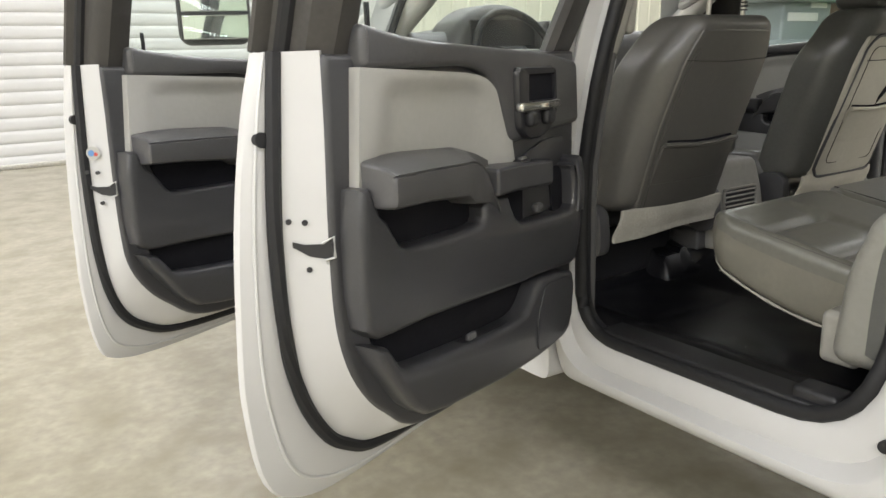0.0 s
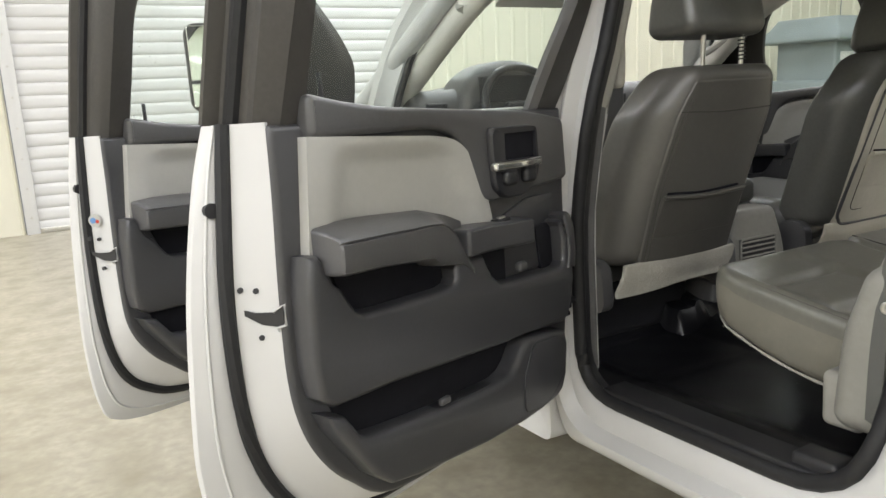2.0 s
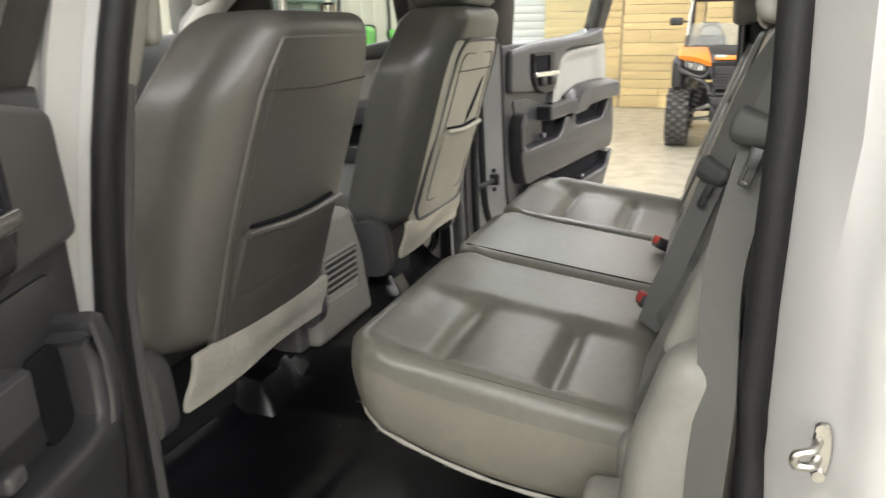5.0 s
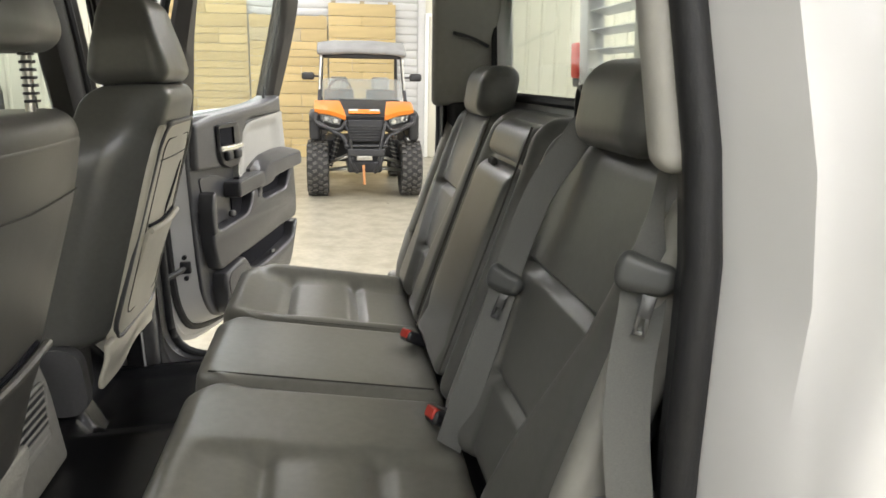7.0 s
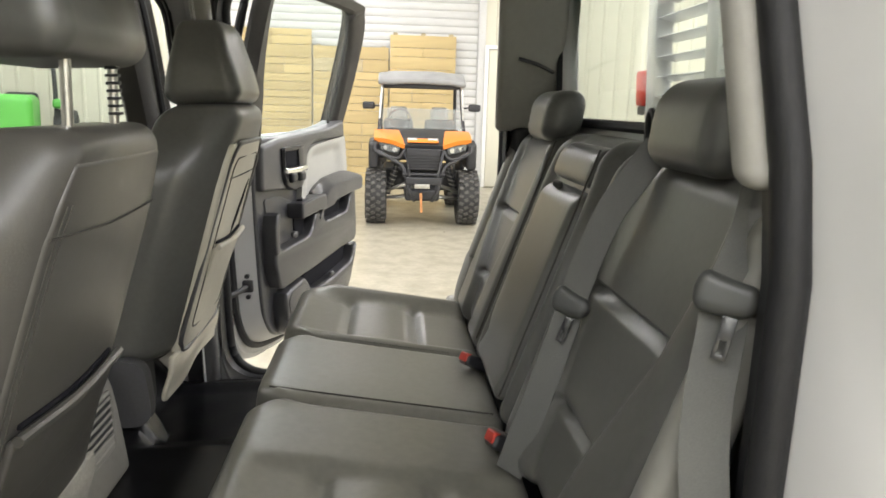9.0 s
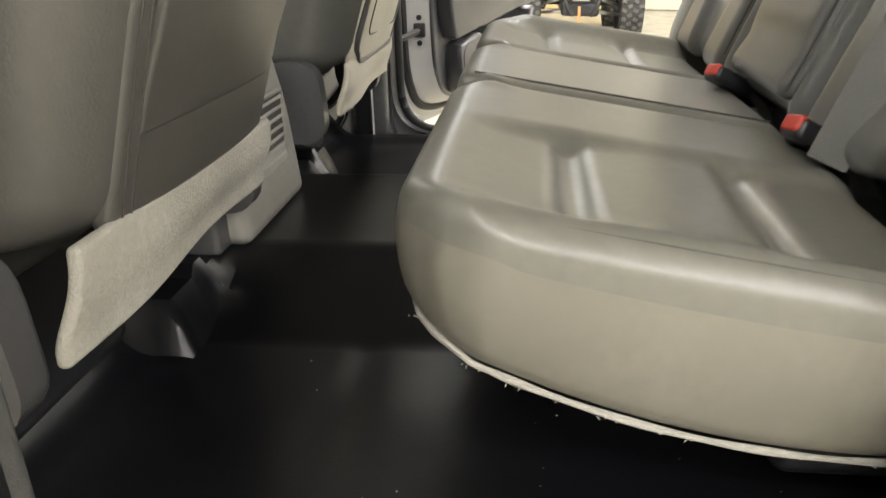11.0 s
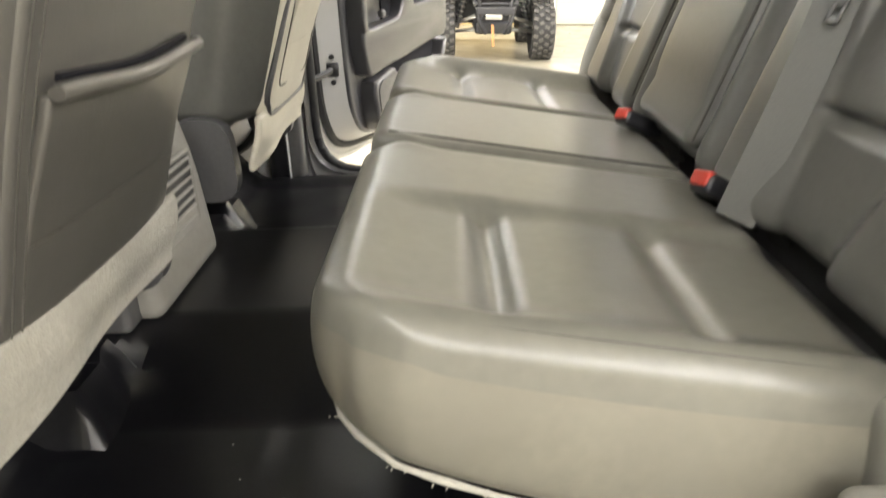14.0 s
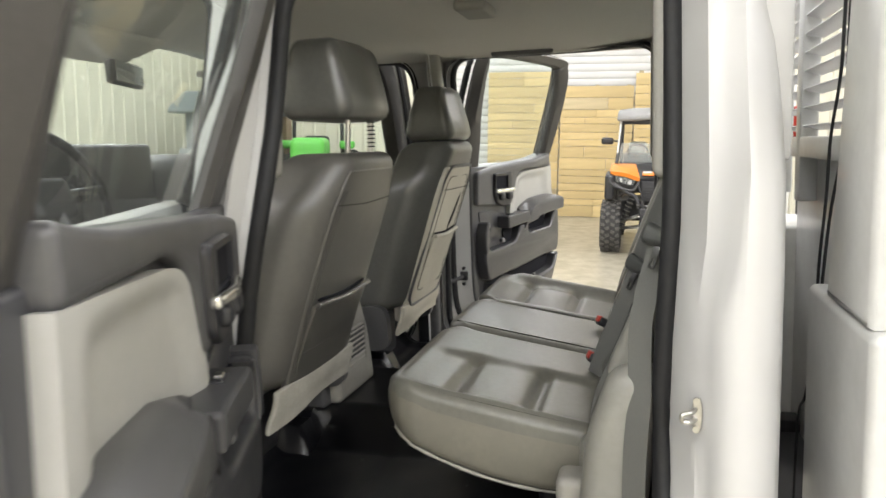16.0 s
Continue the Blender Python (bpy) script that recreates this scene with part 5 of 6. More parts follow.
part("vent_frame", tube([(x, 0.937, z) for x, z in rounded([(-0.108, 0.876), (0.068, 0.876), (0.068, 1.0), (-0.108, 1.0)], 0.01)], 0.005, 6, closed=True), TRIM_GREIGE, con)
part("console_foot", soft_box((0.38, 0.14, 0.07), (-0.02, 1.03, 0.832), 0.012, (3, 2, 2)), DASH, con)
part("console_lid", soft_box((0.28, 0.40, 0.09), (-0.02, 1.25, 1.14), 0.03, (4, 4, 2)), VINYL, con)
part("console_body", soft_box((0.26, 0.50, 0.34), (-0.02, 1.29, 0.93), 0.03, (3, 4, 3)), DASH, con)

# ---- dashboard, wheel, windscreen, bonnet ----
dash = part("dashboard", soft_box((1.66, 0.46, 0.46), (0, 2.03, 1.34), 0.08, (14, 5, 5), lambda x, y, z: (x, y - 0.05 * bump_at(x, -0.43, 0.3) * ease(z, 1.38, 1.53), z + 0.03 * bump_at(x, -0.43, 0.24) * ease(z, 1.38, 1.54))), DASH, truck, "dark grey dashboard")
part("instrument_hood", soft_box((0.46, 0.22, 0.14), (-0.42, 1.86, 1.60), 0.05, (10, 3, 3), lambda x, y, z: (x, y, z - 0.11 * (abs(x + 0.42) / 0.23) ** 2.5)), DASH, dash, "hood over the instruments")
part("instrument_glass", soft_box((0.32, 0.01, 0.10), (-0.42, 1.748, 1.56), 0.004, (2, 1, 2)), BLACK, dash)
part("screen", soft_box((0.24, 0.012, 0.15), (0.02, 1.798, 1.50), 0.005, (1, 1, 1)), BLACK, dash, "dark radio screen")
part("radio_console", soft_box((0.36, 0.10, 0.42), (0.02, 1.835, 1.40), 0.02, (3, 1, 3)), TRIM_LIGHT, dash)
for vx in (-0.74, -0.13, 0.17, 0.74):
    part("air_vent", soft_box((0.09, 0.02, 0.10), (vx, 1.802, 1.47), 0.008, (1, 1, 1)), BLACK, dash)
ring = [Vector((0.185 * math.cos(2 * math.pi * i / 40), 0, 0.185 * math.sin(2 * math.pi * i / 40))) for i in range(40)]
sw = part("steering_wheel", tube(ring, 0.0155, 10, closed=True), BLACK, truck, "black steering wheel", m=pose(-0.42, 1.66, 1.47, -24))
part("hub", soft_box((0.16, 0.05, 0.13), (0, 0.03, -0.01), 0.025, (3, 1, 3)), BLACK, sw)
for ang in (0, 180, 270):
    a = radians(ang)
    part("spoke", tube([(0.06 * math.cos(a), 0.02, 0.06 * math.sin(a)), (0.18 * math.cos(a), 0.0, 0.18 * math.sin(a))], 0.015, 8, flat=0.6), TRIM_LIGHT, sw)
part("column", cyl((0, 0.05, 0), (0, 0.28, 0.02), 0.045, 16), BLACK, sw)

ws = bmesh.new()
loft([[(-0.75, 1.50, 1.92), (-0.4, 1.52, 1.935), (0, 1.53, 1.94), (0.4, 1.52, 1.935), (0.75, 1.50, 1.92)], [(-0.87, 2.18, 1.50), (-0.4, 2.28, 1.50), (0, 2.30, 1.50), (0.4, 2.28, 1.50), (0.87, 2.18, 1.50)]], close=False, bm=ws)
wso = part("windscreen", ws, GLASS, truck, "clear windscreen")
wso.visible_shadow = False
rv = part("inside_mirror", soft_box((0.25, 0.03, 0.075), (0, 0, 0), 0.013, (4, 1, 2)), BLACK, truck, "black inside mirror", m=pose(-0.175, 1.585, 1.815, 0, 0, 18))
part("mirror_glass", soft_box((0.225, 0.004, 0.058), (0, -0.016, 0), 0.0015, (1, 1, 1)), MIRROR, rv)
part("mirror_stem", cyl((0, 0.01, 0.02), (0.02, 0.07, 0.09), 0.010, 8), BLACK, rv)
for s in (-1, 1):
    part("sun_visor", soft_box((0.40, 0.17, 0.018), (s * 0.40, 1.50, 1.885), 0.008, (3, 2, 1), lambda x, y, z: (x, y, z - 0.3 * (y - 1.45))), HEADLINER, truck, "grey sun visor")
    part("windscreen_pillar", tube(smooth_path([(s * 0.78, 1.46, 1.95), (s * 0.80, 1.60, 1.865), (s * 0.87, 1.92, 1.65), (s * 0.93, 2.25, 1.44)], 5), 0.04, 10), WHITE, truck)
    part("fender", soft_box((0.14, 1.25, 0.62), (s * 0.93, 2.66, 1.13), 0.06, (2, 8, 6), lambda x, y, z: (x, y, z if (y - 2.72) ** 2 + (z - 0.62) ** 2 > 0.27 else 0.62 + math.sqrt(max(0.0, 0.27 - (y - 2.72) ** 2)))), WHITE, truck, "white front wing")
part("bonnet", soft_box((1.76, 1.10, 0.14), (0, 2.73, 1.38), 0.06, (8, 6, 2), lambda x, y, z: (x, y, z + 0.03 - 0.06 * (x / 0.88) ** 4 - 0.06 * ease(y, 2.3, 3.3))), WHITE, truck)
gr = part("front_end", soft_box((1.84, 0.16, 0.62), (0, 3.28, 1.05), 0.06, (6, 2, 4)), WHITE, truck)
part("grille", soft_box((1.1, 0.03, 0.30), (0, 3.365, 1.15), 0.012, (2, 1, 2)), BLACK, gr)
part("bumper", soft_box((1.90, 0.16, 0.24), (0, 3.33, 0.68), 0.05, (6, 2, 2)), CHROME, gr)
part("firewall", box((1.66, 0.05, 0.8), (0, 2.14, 1.02), 0.01), BLACK, gr)
# tow mirror on the driver's front door, folded out
tm = part("tow_mirror", soft_box((0.23, 0.10, 0.29), (0, 0, 0), 0.04, (3, 2, 4)), BLACK, truck, "tall black towing mirror", m=pose(-1.50, 1.90, 1.68, 0, 0, -14))
part("mirror_glass", soft_box((0.205, 0.006, 0.175), (0, -0.051, 0.045), 0.003, (1, 1, 1)), MIRROR, tm)
part("spot_glass", soft_box((0.205, 0.006, 0.075), (0, -0.051, -0.090), 0.003, (1, 1, 1)), MIRROR, tm)
part("mirror_arm", soft_box((0.36, 0.05, 0.06), (0.26, 0.02, -0.10), 0.02, (2, 1, 1)), BLACK, tm)

# chassis and wheels, so that the truck stands on the floor
for s in (-1, 1):
    part("chassis_rail", box((0.09, 6.0, 0.18), (s * 0.42, 0.35, 0.55), 0.01), FRAME, truck)
    for wy, wz in ((2.72, 0.40), (-1.25, 0.40)):
        zc = 0.385 + wy * math.tan(radians(2.5))
        prof = [(0.21, 0.10), (0.26, 0.125), (0.33, 0.13), (0.375, 0.115), (0.388, 0.09), (0.388, -0.09), (0.375, -0.115), (0.33, -0.13), (0.26, -0.125), (0.21, -0.10)]
        rings = [[(s * 0.84 + w, wy + r * math.cos(a), zc + r * math.sin(a)) for r, w in prof] for a in [2 * math.pi * i / 40 for i in range(41)]]
        wheel = part("wheel", loft(rings, close=True), TYRE, truck, "black road tyre on a steel rim")
        part("rim", cyl((s * 0.84 - 0.09, wy, zc), (s * 0.84 + 0.09, wy, zc), 0.215, 28), STEEL, wheel)
        part("hub_cap", cyl((s * 0.84 + s * 0.05, wy, zc), (s * 0.84 + s * 0.12, wy, zc), 0.06, 16), BLACK, wheel)
    part("axle", cyl((s * 0.84, -1.25, 0.385 - 1.25 * math.tan(radians(2.5))), (0, -1.25, 0.385 - 1.25 * math.tan(radians(2.5))), 0.05, 12), FRAME, truck)

# ---- service body and louvred rack behind the cab ----
sb = part("service_body", soft_box((0.44, 2.6, 0.80), (-0.80, -1.575, 0.872), 0.015, (2, 4, 3)), WHITE_DIRTY, truck, "white steel service body with side boxes")
part("side_box", soft_box((0.44, 2.6, 0.80), (0.80, -1.57, 0.86), 0.015, (2, 4, 3)), WHITE_DIRTY, sb)
part("deck", box((1.12, 2.6, 0.08), (0, -1.57, 0.56), 0.01), FRAME, sb)
part("bulkhead", box((1.10, 0.04, 0.94), (0, -0.47, 1.04), 0.006), WHITE_DIRTY, sb, "white front bulkhead")
part("upper_box", slab(rounded([(-0.985, 1.272), (-0.985, 2.37), (-0.86, 2.37), (-0.80, 1.78), (-0.712, 1.272)], [0.004, 0.02, 0.02, 0.05, 0.004]), -2.8, 2.52, bevel=0.012), WHITE_DIRTY, sb, "white upper cabinet of the service body")
part("box_door", soft_box((0.02, 0.9, 0.50), (-1.06, -0.90, 0.93), 0.008, (1, 2, 2)), WHITE, sb)
part("handle", soft_box((0.02, 0.14, 0.05), (-1.072, -0.60, 0.95), 0.008, (1, 1, 1)), STEEL, sb)
rack = part("louvred_rack", box((1.40, 0.05, 0.06), (0, -0.42, 1.53), 0.006), WHITE_DIRTY, truck, "white louvred cab guard rack")
for px_ in (-0.66, 0.26, 0.66):
    part("post", box((0.07, 0.05, 1.0), (px_, -0.42, 1.87), 0.006), WHITE_DIRTY, rack)
for i in range(15):
    z = 1.585 + 0.052 * i
    for xa, xb in ((-0.62, 0.22), (0.30, 0.62)):
        part("louvre", box((xb - xa, 0.052, 0.004), ((xa + xb) / 2, -0.425, z), 0.001, m=pose(0, 0, 0, 14)), WHITE, rack)
part("top_bar", box((1.40, 0.05, 0.06), (0, -0.42, 2.36), 0.006), WHITE_DIRTY, rack)
part("red_stand", box((0.04, 0.05, 0.31), (0.995, -0.55, 1.405), 0.006), FRAME, sb)
part("stand_arm", box((0.155, 0.04, 0.03), (1.0925, -0.55, 1.545), 0.005), FRAME, sb)
part("red_box", box((0.07, 0.06, 0.12), (1.13, -0.55, 1.62), 0.01), RED, sb, "red steel box on the far side box")
for pts in ([(-0.72, -0.30, 2.30), (-0.684, -0.30, 1.80), (-0.668, -0.30, 1.67), (-0.608, -0.30, 1.556), (-0.589, -0.30, 1.44), (-0.550, -0.30, 1.313), (-0.535, -0.30, 1.20)],
            [(-0.71, -0.31, 2.30), (-0.676, -0.31, 1.78), (-0.664, -0.31, 1.56), (-0.600, -0.305, 1.40), (-0.545, -0.30, 1.16), (-0.460, -0.30, 1.0), (-0.39, -0.30, 0.92), (-0.36, -0.30, 0.64)]):
    part("cable", tube(smooth_path(pts, 6), 0.0032, 6), RUBBER, rack, "black hanging cable")
part("aerial_loop", tube(smooth_path([(-0.10, -0.13, 1.44), (-0.11, -0.125, 1.53), (-0.13, -0.125, 1.56), (-0.155, -0.125, 1.53), (-0.165, -0.13, 1.44)], 5), 0.006, 6), BLACK, cab_back, "black cable loop")

# ---- side-by-side buggy ----
def buggy():
    # x runs to its rear, y across, z up; its nose is at x = -0.45
    m = pose(11.12, 0.889, 0)
    car = thing("utility_buggy", "orange and black side-by-side off-road buggy with knobbly tyres", "off-road buggy", m)

    def p(n, bm, mat, lab="", parent=car, smooth=True):
        return part(n, bm, mat, parent, lab, smooth)

    R = 0.365
    for wx in (0.0, 2.0):
        for s in (-1, 1):
            y = s * 0.613
            prof = [(0.19, 0.10), (0.25, 0.135), (0.31, 0.142), (0.342, 0.12), (0.352, 0.08), (0.352, -0.08), (0.342, -0.12), (0.31, -0.142), (0.25, -0.135), (0.19, -0.10)]
            tyre = p("wheel", loft([[(wx + r * math.cos(a), y + w, R + r * math.sin(a)) for r, w in prof] for a in [2 * math.pi * i / 36 for i in range(37)]]), TYRE, "knobbly black tyre")
            lugs = bmesh.new()
            for i in range(22):
                a = 2 * math.pi * i / 22
                for row, (off, tw) in enumerate(((-0.10, 18), (-0.035, -22), (0.035, 22), (0.10, -18))):
                    aa = a + (0.14 if row % 2 else 0)
                    q = pose(wx, y + off, R) @ Matrix.Rotation(-aa, 4, "Y") @ pose(0.355, 0, 0, tw, 0, 0)
                    box((0.028, 0.052, 0.040), (0, 0, 0), 0, bm=lugs, m=q)
            p("tread", lugs, LUG, parent=tyre, smooth=False)["kind"] = "stuff"
            p("rim", cyl((wx, y - 0.10, R), (wx, y + 0.10, R), 0.195, 24), FRAME, parent=tyre)
            for sgn in (0.10, -0.06):
                p("suspension_arm", tube([(wx + 0.12, s * 0.22, R + 0.06 + sgn), (wx, s * 0.52, R + sgn * 0.5)], 0.017, 8), STEEL)
                p("suspension_arm", tube([(wx - 0.12, s * 0.22, R + 0.06 + sgn), (wx, s * 0.52, R + sgn * 0.5)], 0.017, 8), STEEL)
            p("shock", tube([(wx + 0.02, s * 0.34, R + 0.42), (wx + 0.02, s * 0.46, R + 0.02)], 0.035, 12), FRAME)
    p("skid_frame", soft_box((2.3, 0.46, 0.16), (0.95, 0, 0.40), 0.04, (4, 2, 1)), FRAME)
    p("floor_tub", soft_box((1.25, 1.05, 0.30), (1.05, 0, 0.55), 0.05, (3, 3, 2)), BLACK)
    def top(u, v, s):
        """The upper skin of a wing: u from the bonnet out, v from the nose back."""
        x = -0.38 + 0.26 * u + (0.74 - 0.26 * u) * v
        y = (0.245 + 0.075 * v) * (1 - u) + 0.645 * u
        return (x, s * y, (1.065 + 0.075 * u) * (1 - v) + 1.235 * v + 0.022 * math.sin(math.pi * u) * (1 - v) + 0.018 * math.sin(math.pi * v))

    us, vs = [i / 8 for i in range(9)], [i / 8 for i in range(9)]
    flat_top = [[top(0, v, -1), top(0, v, 1)] for v in vs]
    nose = p("bonnet", loft([[(a[0], a[1] + (b[1] - a[1]) * i / 6, a[2] + 0.012 * math.sin(math.pi * i / 6)) for i in range(7)] + [(b[0] + 0.02, b[1], b[2] - 0.09), (a[0] + 0.02, a[1], a[2] - 0.09)] for a, b in flat_top], cap=(True, True)), BLACK, "black bonnet")
    badge = p("bonnet_badge", soft_box((0.16, 0.40, 0.012), (-0.265, 0.01, 1.122), 0.005, (2, 6, 1), lambda x, y, z: (x, y, z + 0.24 * (x + 0.265))), ORANGE, "orange and white badge", parent=nose)
    for y, w in ((-0.125, 0.13), (0.145, 0.12)):
        p("badge_patch", soft_box((0.075, w, 0.006), (-0.235, y, 1.139), 0.002, (2, 2, 1), lambda x, y, z: (x, y, z + 0.24 * (x + 0.235))), WHITE, parent=badge)
    for s in (-1, 1):
        p("fender", loft([[top(u, v, s) for u in us] + [(a[0] + 0.015, a[1], a[2] - 0.055) for a in [top(u, v, s) for u in reversed(us)]] for v in vs], cap=(True, True)), ORANGE, "orange front wing")
        p("front_fairing", soft_box((0.55, 0.36, 0.26), (0.02, s * 0.45, 0.985), 0.06, (4, 4, 3), lambda x, y, z: (x + 0.5 * (abs(y) - 0.3) * (1 if x < 0 else 0), y, z + 0.12 * (abs(y) - 0.4))), BLACK, "black plastic cheek under the wing")
        p("fender_flare", soft_box((0.56, 0.14, 0.36), (0.10, s * 0.645, 0.955), 0.05, (4, 2, 4), lambda x, y, z: (x, y, z - 0.05 * (abs(x - 0.1) / 0.28) ** 2)), BLACK)

        def swept(bm):
            for v in bm.verts:
                v.co.x += 0.42 * (abs(v.co.y) - 0.3)
            return bm
        eye = [Vector(q) for q in ((s * 0.300, 1.030), (s * 0.420, 1.060), (s * 0.572, 1.082), (s * 0.560, 1.000), (s * 0.420, 0.962), (s * 0.330, 0.948))]
        if s < 0:
            eye.reverse()
        hl = p("headlight", swept(slab(eye, -0.305, 0.08, plane="yz", bevel=0.012)), HEADLIGHT, "smoky clear headlight")
        mid = Vector((s * 0.434, 1.014))
        p("lens", swept(slab([mid + (q - mid) * 0.92 for q in eye], -0.322, 0.012, plane="yz", bevel=0.004)), LENS, parent=hl)
        for dy in (-0.06, 0.065):
            p("reflector", swept(cyl((-0.318, s * (0.434 + dy), 1.012 + dy * 0.2), (-0.306, s * (0.434 + dy), 1.012 + dy * 0.2), 0.030, 14)), CHROME, parent=hl)
        p("side_panel", soft_box((0.9, 0.06, 0.42), (1.0, s * 0.60, 0.72), 0.025, (3, 1, 3)), BLACK)
        p("rear_fender", soft_box((0.75, 0.30, 0.12), (1.95, s * 0.52, 1.0), 0.05, (3, 2, 1)), ORANGE)
        p("bumper_bar", tube(smooth_path([(-0.28, s * 0.60, 0.98), (-0.42, s * 0.40, 0.87), (-0.47, s * 0.27, 0.79), (-0.52, s * 0.18, 0.48), (-0.46, s * 0.11, 0.36)], 5), 0.026, 10), FRAME)
        p("bumper_bar", tube(smooth_path([(-0.30, s * 0.625, 1.06), (-0.33, s * 0.600, 0.965), (-0.44, s * 0.34, 0.895), (-0.45, s * 0.24, 1.02)], 5), 0.022, 10), FRAME)
        p("cage_tube", tube(smooth_path([(0.36, s * 0.60, 1.10), (0.52, s * 0.57, 1.45), (0.66, s * 0.55, 1.86), (0.80, s * 0.55, 1.93), (1.55, s * 0.55, 1.93), (1.70, s * 0.56, 1.80), (1.80, s * 0.58, 0.95)], 5), 0.026, 10), FRAME)
        mr = p("side_mirror", soft_box((0.07, 0.17, 0.10), (0.50, s * 0.735, 1.555), 0.03, (1, 3, 2)), BLACK)
        p("mirror_arm", cyl((0.52, s * 0.56, 1.55), (0.50, s * 0.68, 1.555), 0.012, 8), FRAME, parent=mr)
        st = p("seat", soft_box((0.14, 0.44, 0.62), (1.42, s * 0.31, 1.06), 0.05, (1, 3, 3)), BLACK)
        p("head_pad", soft_box((0.10, 0.27, 0.20), (1.44, s * 0.31, 1.45), 0.07, (3, 6, 5)), INSERT, parent=st)
    p("grille", soft_box((0.04, 0.44, 0.28), (-0.42, 0, 0.885), 0.012, (1, 3, 2)), BLACK)
    for i in range(6):
        p("grille_bar", box((0.02, 0.42, 0.012), (-0.446, 0, 0.77 + i * 0.035), 0.003), FRAME)
    p("bumper_plate", soft_box((0.05, 0.46, 0.10), (-0.53, 0, 0.62), 0.02, (1, 3, 1)), FRAME)
    p("cross_bar", cyl((-0.51, -0.27, 0.70), (-0.51, 0.27, 0.70), 0.022, 10), FRAME)
    wn = p("winch_plate", soft_box((0.03, 0.20, 0.06), (-0.565, 0.02, 0.555), 0.012, (1, 2, 1)), STEEL, "steel winch fairlead")
    p("hook_strap", soft_box((0.012, 0.032, 0.25), (-0.588, 0.03, 0.345), 0.005, (1, 1, 3), lambda x, y, z: (x, y + 0.05 * (z - 0.345), z)), HOOK_RED, "faded orange hook strap", parent=wn)
    p("dash_panel", soft_box((0.16, 1.05, 0.20), (0.52, 0, 1.16), 0.05, (2, 4, 2)), BLACK)
    rg = [(0.74 + 0.06 * math.sin(a), 0.30 + 0.16 * math.cos(a), 1.36 + 0.15 * math.sin(a)) for a in [2 * math.pi * i / 24 for i in range(24)]]
    p("steering_wheel", tube(rg, 0.014, 8, closed=True), BLACK)
    p("half_screen", slab(rounded([(-0.56, 1.245), (0.56, 1.245), (0.54, 1.53), (-0.54, 1.53)], 0.05), 0.46, 0.005, plane="yz", bevel=0.001), HAZY, "half-height clear windscreen", smooth=False)
    p("roof", soft_box((1.15, 1.22, 0.080), (1.06, 0, 1.985), 0.05, (6, 6, 2), lambda x, y, z: (x, y, z + 0.030 * (1 - (y / 0.6) ** 2) - 0.120 * ease(x, 0.85, 0.48) + 0.008 * math.sin(y * 19) * math.sin(x * 8))), ROOF_GREY, "grey plastic roof")
    p("front_light_bar", soft_box((0.06, 1.06, 0.075), (0.60, 0, 1.835), 0.02, (1, 4, 1)), BLACK)
    for s in (-1, 1):
        p("screen_post", tube([(0.44, s * 0.585, 1.16), (0.50, s * 0.575, 1.50), (0.58, s * 0.55, 1.84)], 0.017, 8), STEEL, "bare steel screen post")
        p("grille_arm", tube([(-0.47, s * 0.245, 0.98), (-0.535, s * 0.20, 0.78), (-0.53, s * 0.16, 0.52)], 0.020, 8), FRAME)
        p("coil_spring", tube([(0.02 + 0.04 * math.cos(a), s * (0.34 + 0.12 * a / 44) + 0.04 * math.sin(a), 0.785 - 0.40 * a / 44) for a in [0.7 * i for i in range(63)]], 0.007, 5), STEEL)
    p("cargo_box", soft_box((0.75, 1.0, 0.35), (2.05, 0, 0.95), 0.05, (3, 3, 2)), BLACK)
    return car


buggy()

# ---- green tractor and a grey utility cart in the far corner ----
tr = thing("green_tractor", "small green tractor with large black rear tyres", "tractor", pose(14.0, 7.4, 0, 0, 0, 200))
part("bonnet", soft_box((1.5, 0.62, 0.62), (0.75, 0, 1.25), 0.12, (4, 3, 3)), GREEN, tr)
part("chassis", soft_box((2.4, 0.4, 0.34), (0.2, 0, 0.72), 0.06, (3, 2, 2)), FRAME, tr)
part("fender", soft_box((0.9, 0.30, 0.16), (-0.75, 0.62, 1.42), 0.06, (4, 2, 1)), GREEN, tr)
part("fender", soft_box((0.9, 0.30, 0.16), (-0.75, -0.62, 1.42), 0.06, (4, 2, 1)), GREEN, tr)
part("seat", soft_box((0.45, 0.5, 0.5), (-0.7, 0, 1.35), 0.08, (2, 2, 2)), BLACK, tr)
part("roll_bar", tube(smooth_path([(-1.0, -0.5, 0.9), (-1.05, -0.48, 2.1), (-1.05, -0.35, 2.25), (-1.05, 0.35, 2.25), (-1.05, 0.48, 2.1), (-1.0, 0.5, 0.9)], 5), 0.04, 10), FRAME, tr)
for wx, wy, r, w in ((-0.75, 0.66, 0.66, 0.20), (-0.75, -0.66, 0.66, 0.20), (1.15, 0.55, 0.42, 0.13), (1.15, -0.55, 0.42, 0.13)):
    prof = [(r * 0.55, w * 0.8), (r * 0.8, w), (r * 0.96, w * 0.9), (r, w * 0.6), (r, -w * 0.6), (r * 0.96, -w * 0.9), (r * 0.8, -w), (r * 0.55, -w * 0.8)]
    wh = part("wheel", loft([[(wx + rr * math.cos(a), wy + ww, r + rr * math.sin(a)) for rr, ww in prof] for a in [2 * math.pi * i / 36 for i in range(37)]]), TYRE, tr)
    part("rim", cyl((wx, wy - w * 0.6, r), (wx, wy + w * 0.6, r), r * 0.56, 24), INSERT, wh)

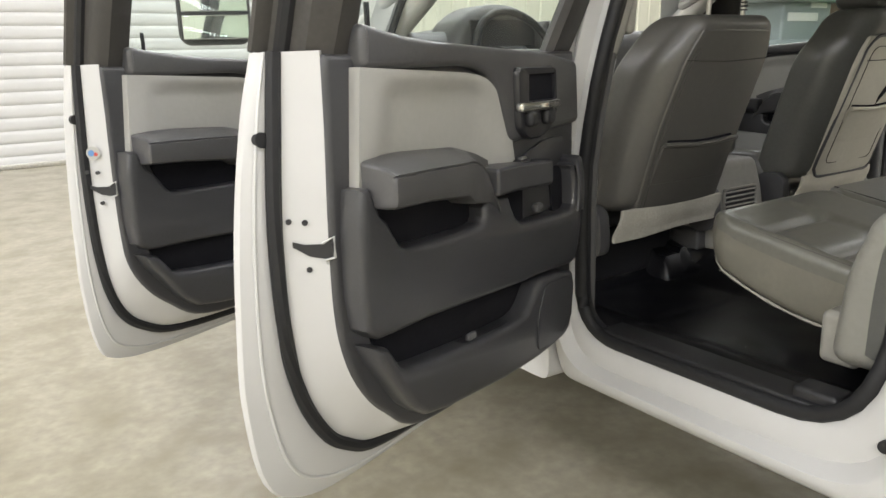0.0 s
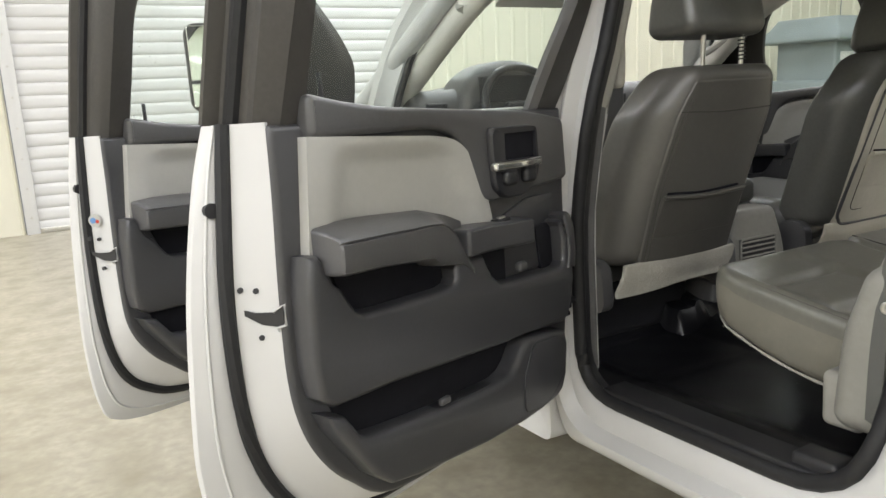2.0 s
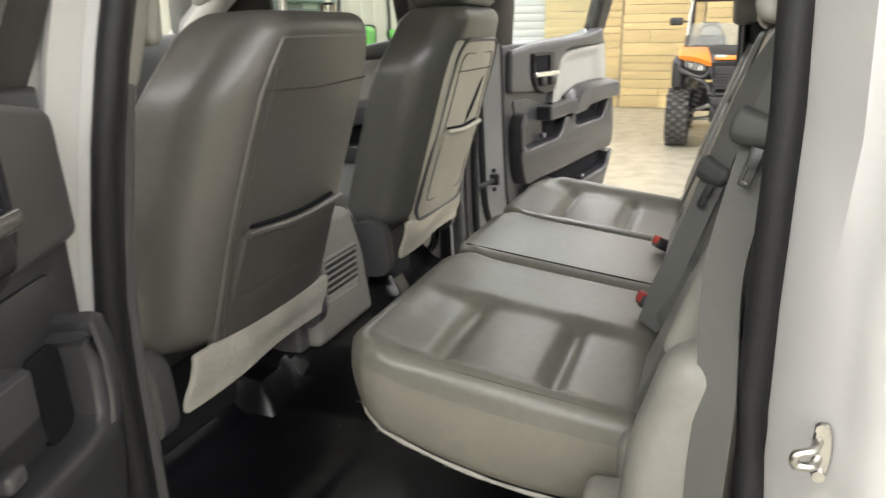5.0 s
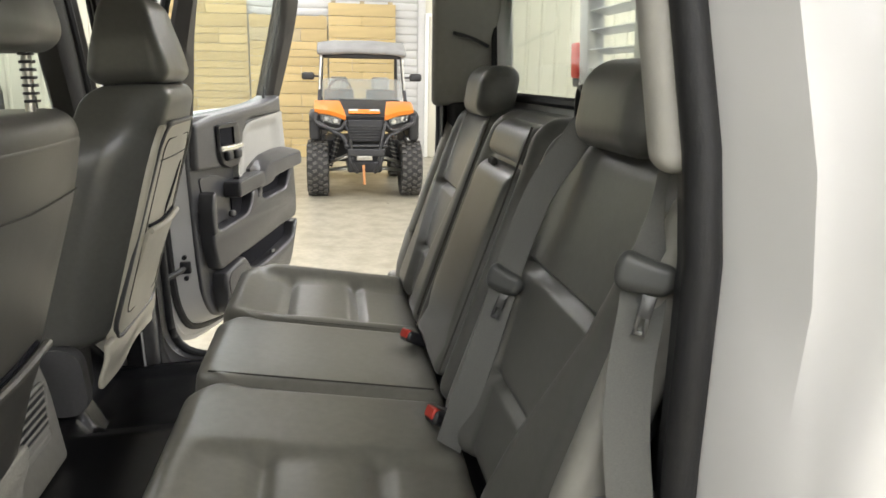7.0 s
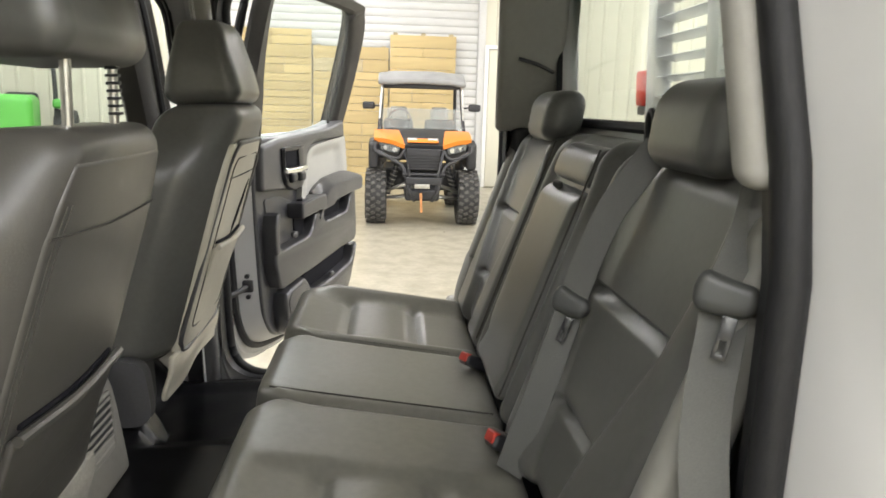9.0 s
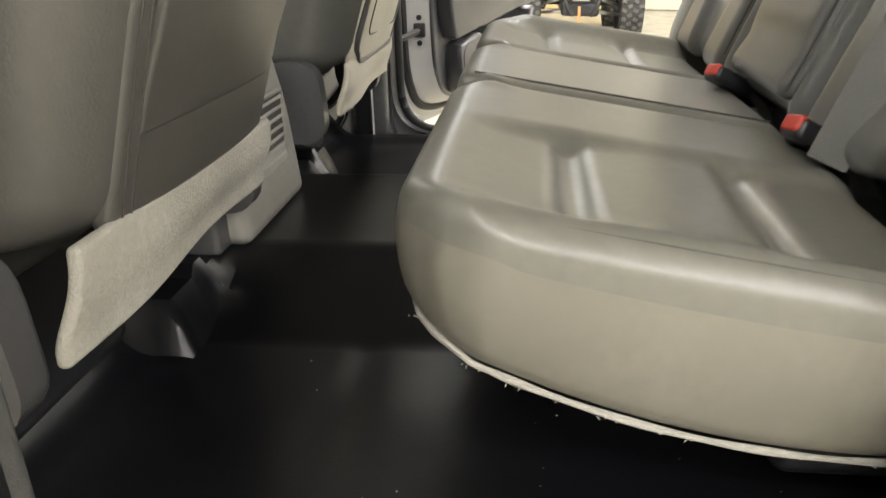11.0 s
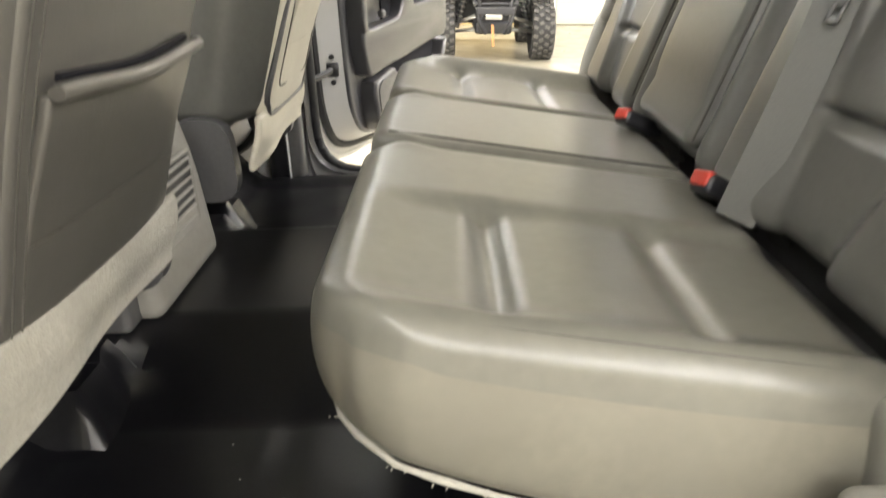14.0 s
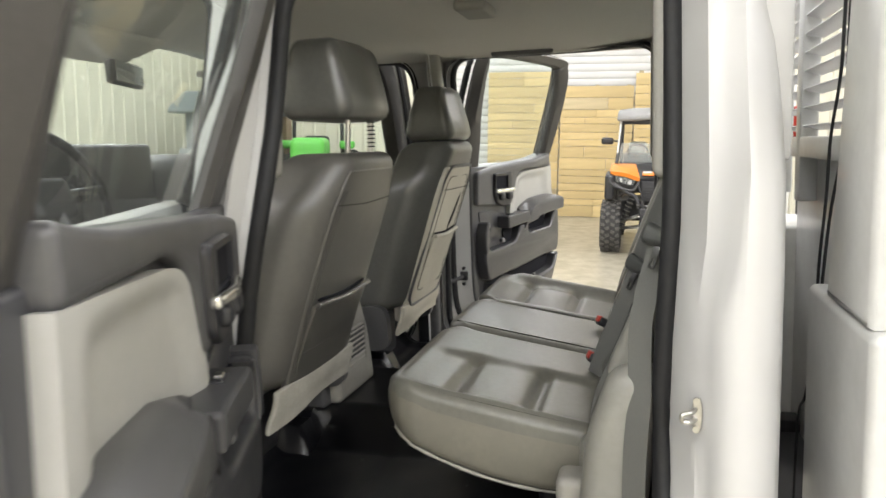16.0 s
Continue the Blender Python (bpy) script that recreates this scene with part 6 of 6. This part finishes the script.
gc = thing("utility_cart", "blue-grey enclosed utility cart with a flared roof", "utility cart", pose(12.9, 8.55, 0))
part("body", soft_box((1.7, 1.2, 1.0), (0, 0, 0.85), 0.06, (3, 3, 3)), GREY_METAL, gc)
cabn = part("cab", soft_box((1.45, 1.1, 0.75), (0.05, 0, 1.62), 0.05, (3, 3, 3)), GREY_METAL, gc)
part("roof", soft_box((1.95, 1.5, 0.40), (0.05, 0, 2.16), 0.05, (4, 4, 3), lambda x, y, z: ((x - 0.05) * (1 - 0.22 * ease(z, 2.0, 2.36)) + 0.05, y * (1 - 0.25 * ease(z, 2.0, 2.36)), z)), GREY_METAL, gc, "flared grey roof")
part("window", soft_box((0.9, 0.02, 0.14), (-0.1, -0.556, 1.72), 0.008, (2, 1, 1)), WHITE, cabn, "pale window strip")
part("window", soft_box((0.5, 0.02, 0.12), (0.35, -0.556, 1.93), 0.008, (2, 1, 1)), WHITE, cabn, "pale window strip")
for wx in (-0.55, 0.55):
    for wy in (-0.5, 0.5):
        wh = part("wheel", cyl((wx, wy - 0.1, 0.28), (wx, wy + 0.1, 0.28), 0.28, 24), TYRE, gc)
        part("rim", cyl((wx, wy - 0.11, 0.28), (wx, wy + 0.11, 0.28), 0.13, 16), STEEL, wh)
post = thing("steel_post", "brown painted steel column standing on the floor", "column", pose(14.3, 8.2, 0))
part("shaft", box((0.24, 0.24, CEILING - 0.012), (0, 0, CEILING / 2), 0.01), BROWN, post)
part("base_plate", box((0.40, 0.40, 0.02), (0, 0, 0.012), 0.004), FRAME, post)

# ---- board panels leaning against the far rolling door ----
board_mesh = {}


def board(parent, y0, y1, z, h, d, mat):
    key = (round(y1 - y0, 2), round(h, 3), mat.name)
    if key not in board_mesh:
        bm = box((0.022, round(y1 - y0, 2) - 0.006, h), (0, 0, 0), 0.003)
        me = bpy.data.meshes.new("board")
        bm.to_mesh(me)
        bm.free()
        me.materials.append(mat)
        board_mesh[key] = me
    ob = new("board", board_mesh[key])
    ob.parent = parent
    ob.matrix_local = pose(d, (y0 + y1) / 2, z)


rng = random.Random(4)
for y0, y1, top in ((0.07, 1.34, 2.93), (1.36, 2.80, 2.66), (2.82, 4.30, 2.93)):
    pn = thing("board_panel", "tall panel of yellow pallet boards leaning upright", "board panel", pose(X1 - 0.16, 0, 0.004), "board panels")
    for yy in (y0 + 0.1, (y0 + y1) / 2, y1 - 0.1):
        part("batten", box((0.05, 0.09, top), (0.045, yy, top / 2), 0.004), WOOD_GREY, pn)
    z = 0.0
    while z < top - 0.08:
        h = rng.choice((0.132, 0.15, 0.168, 0.235))
        h = min(h, top - z)
        cut = rng.choice((None, 0.35, 0.5, 0.65))
        stops = [y0, y1] if cut is None else [y0, round(y0 + (y1 - y0) * cut, 2), y1]
        for a, b in zip(stops, stops[1:]):
            board(pn, a, b, z + h / 2, h - 0.007, rng.uniform(-0.005, 0.008), WOOD if rng.random() < 0.92 else WOOD_GREY)
        z += h
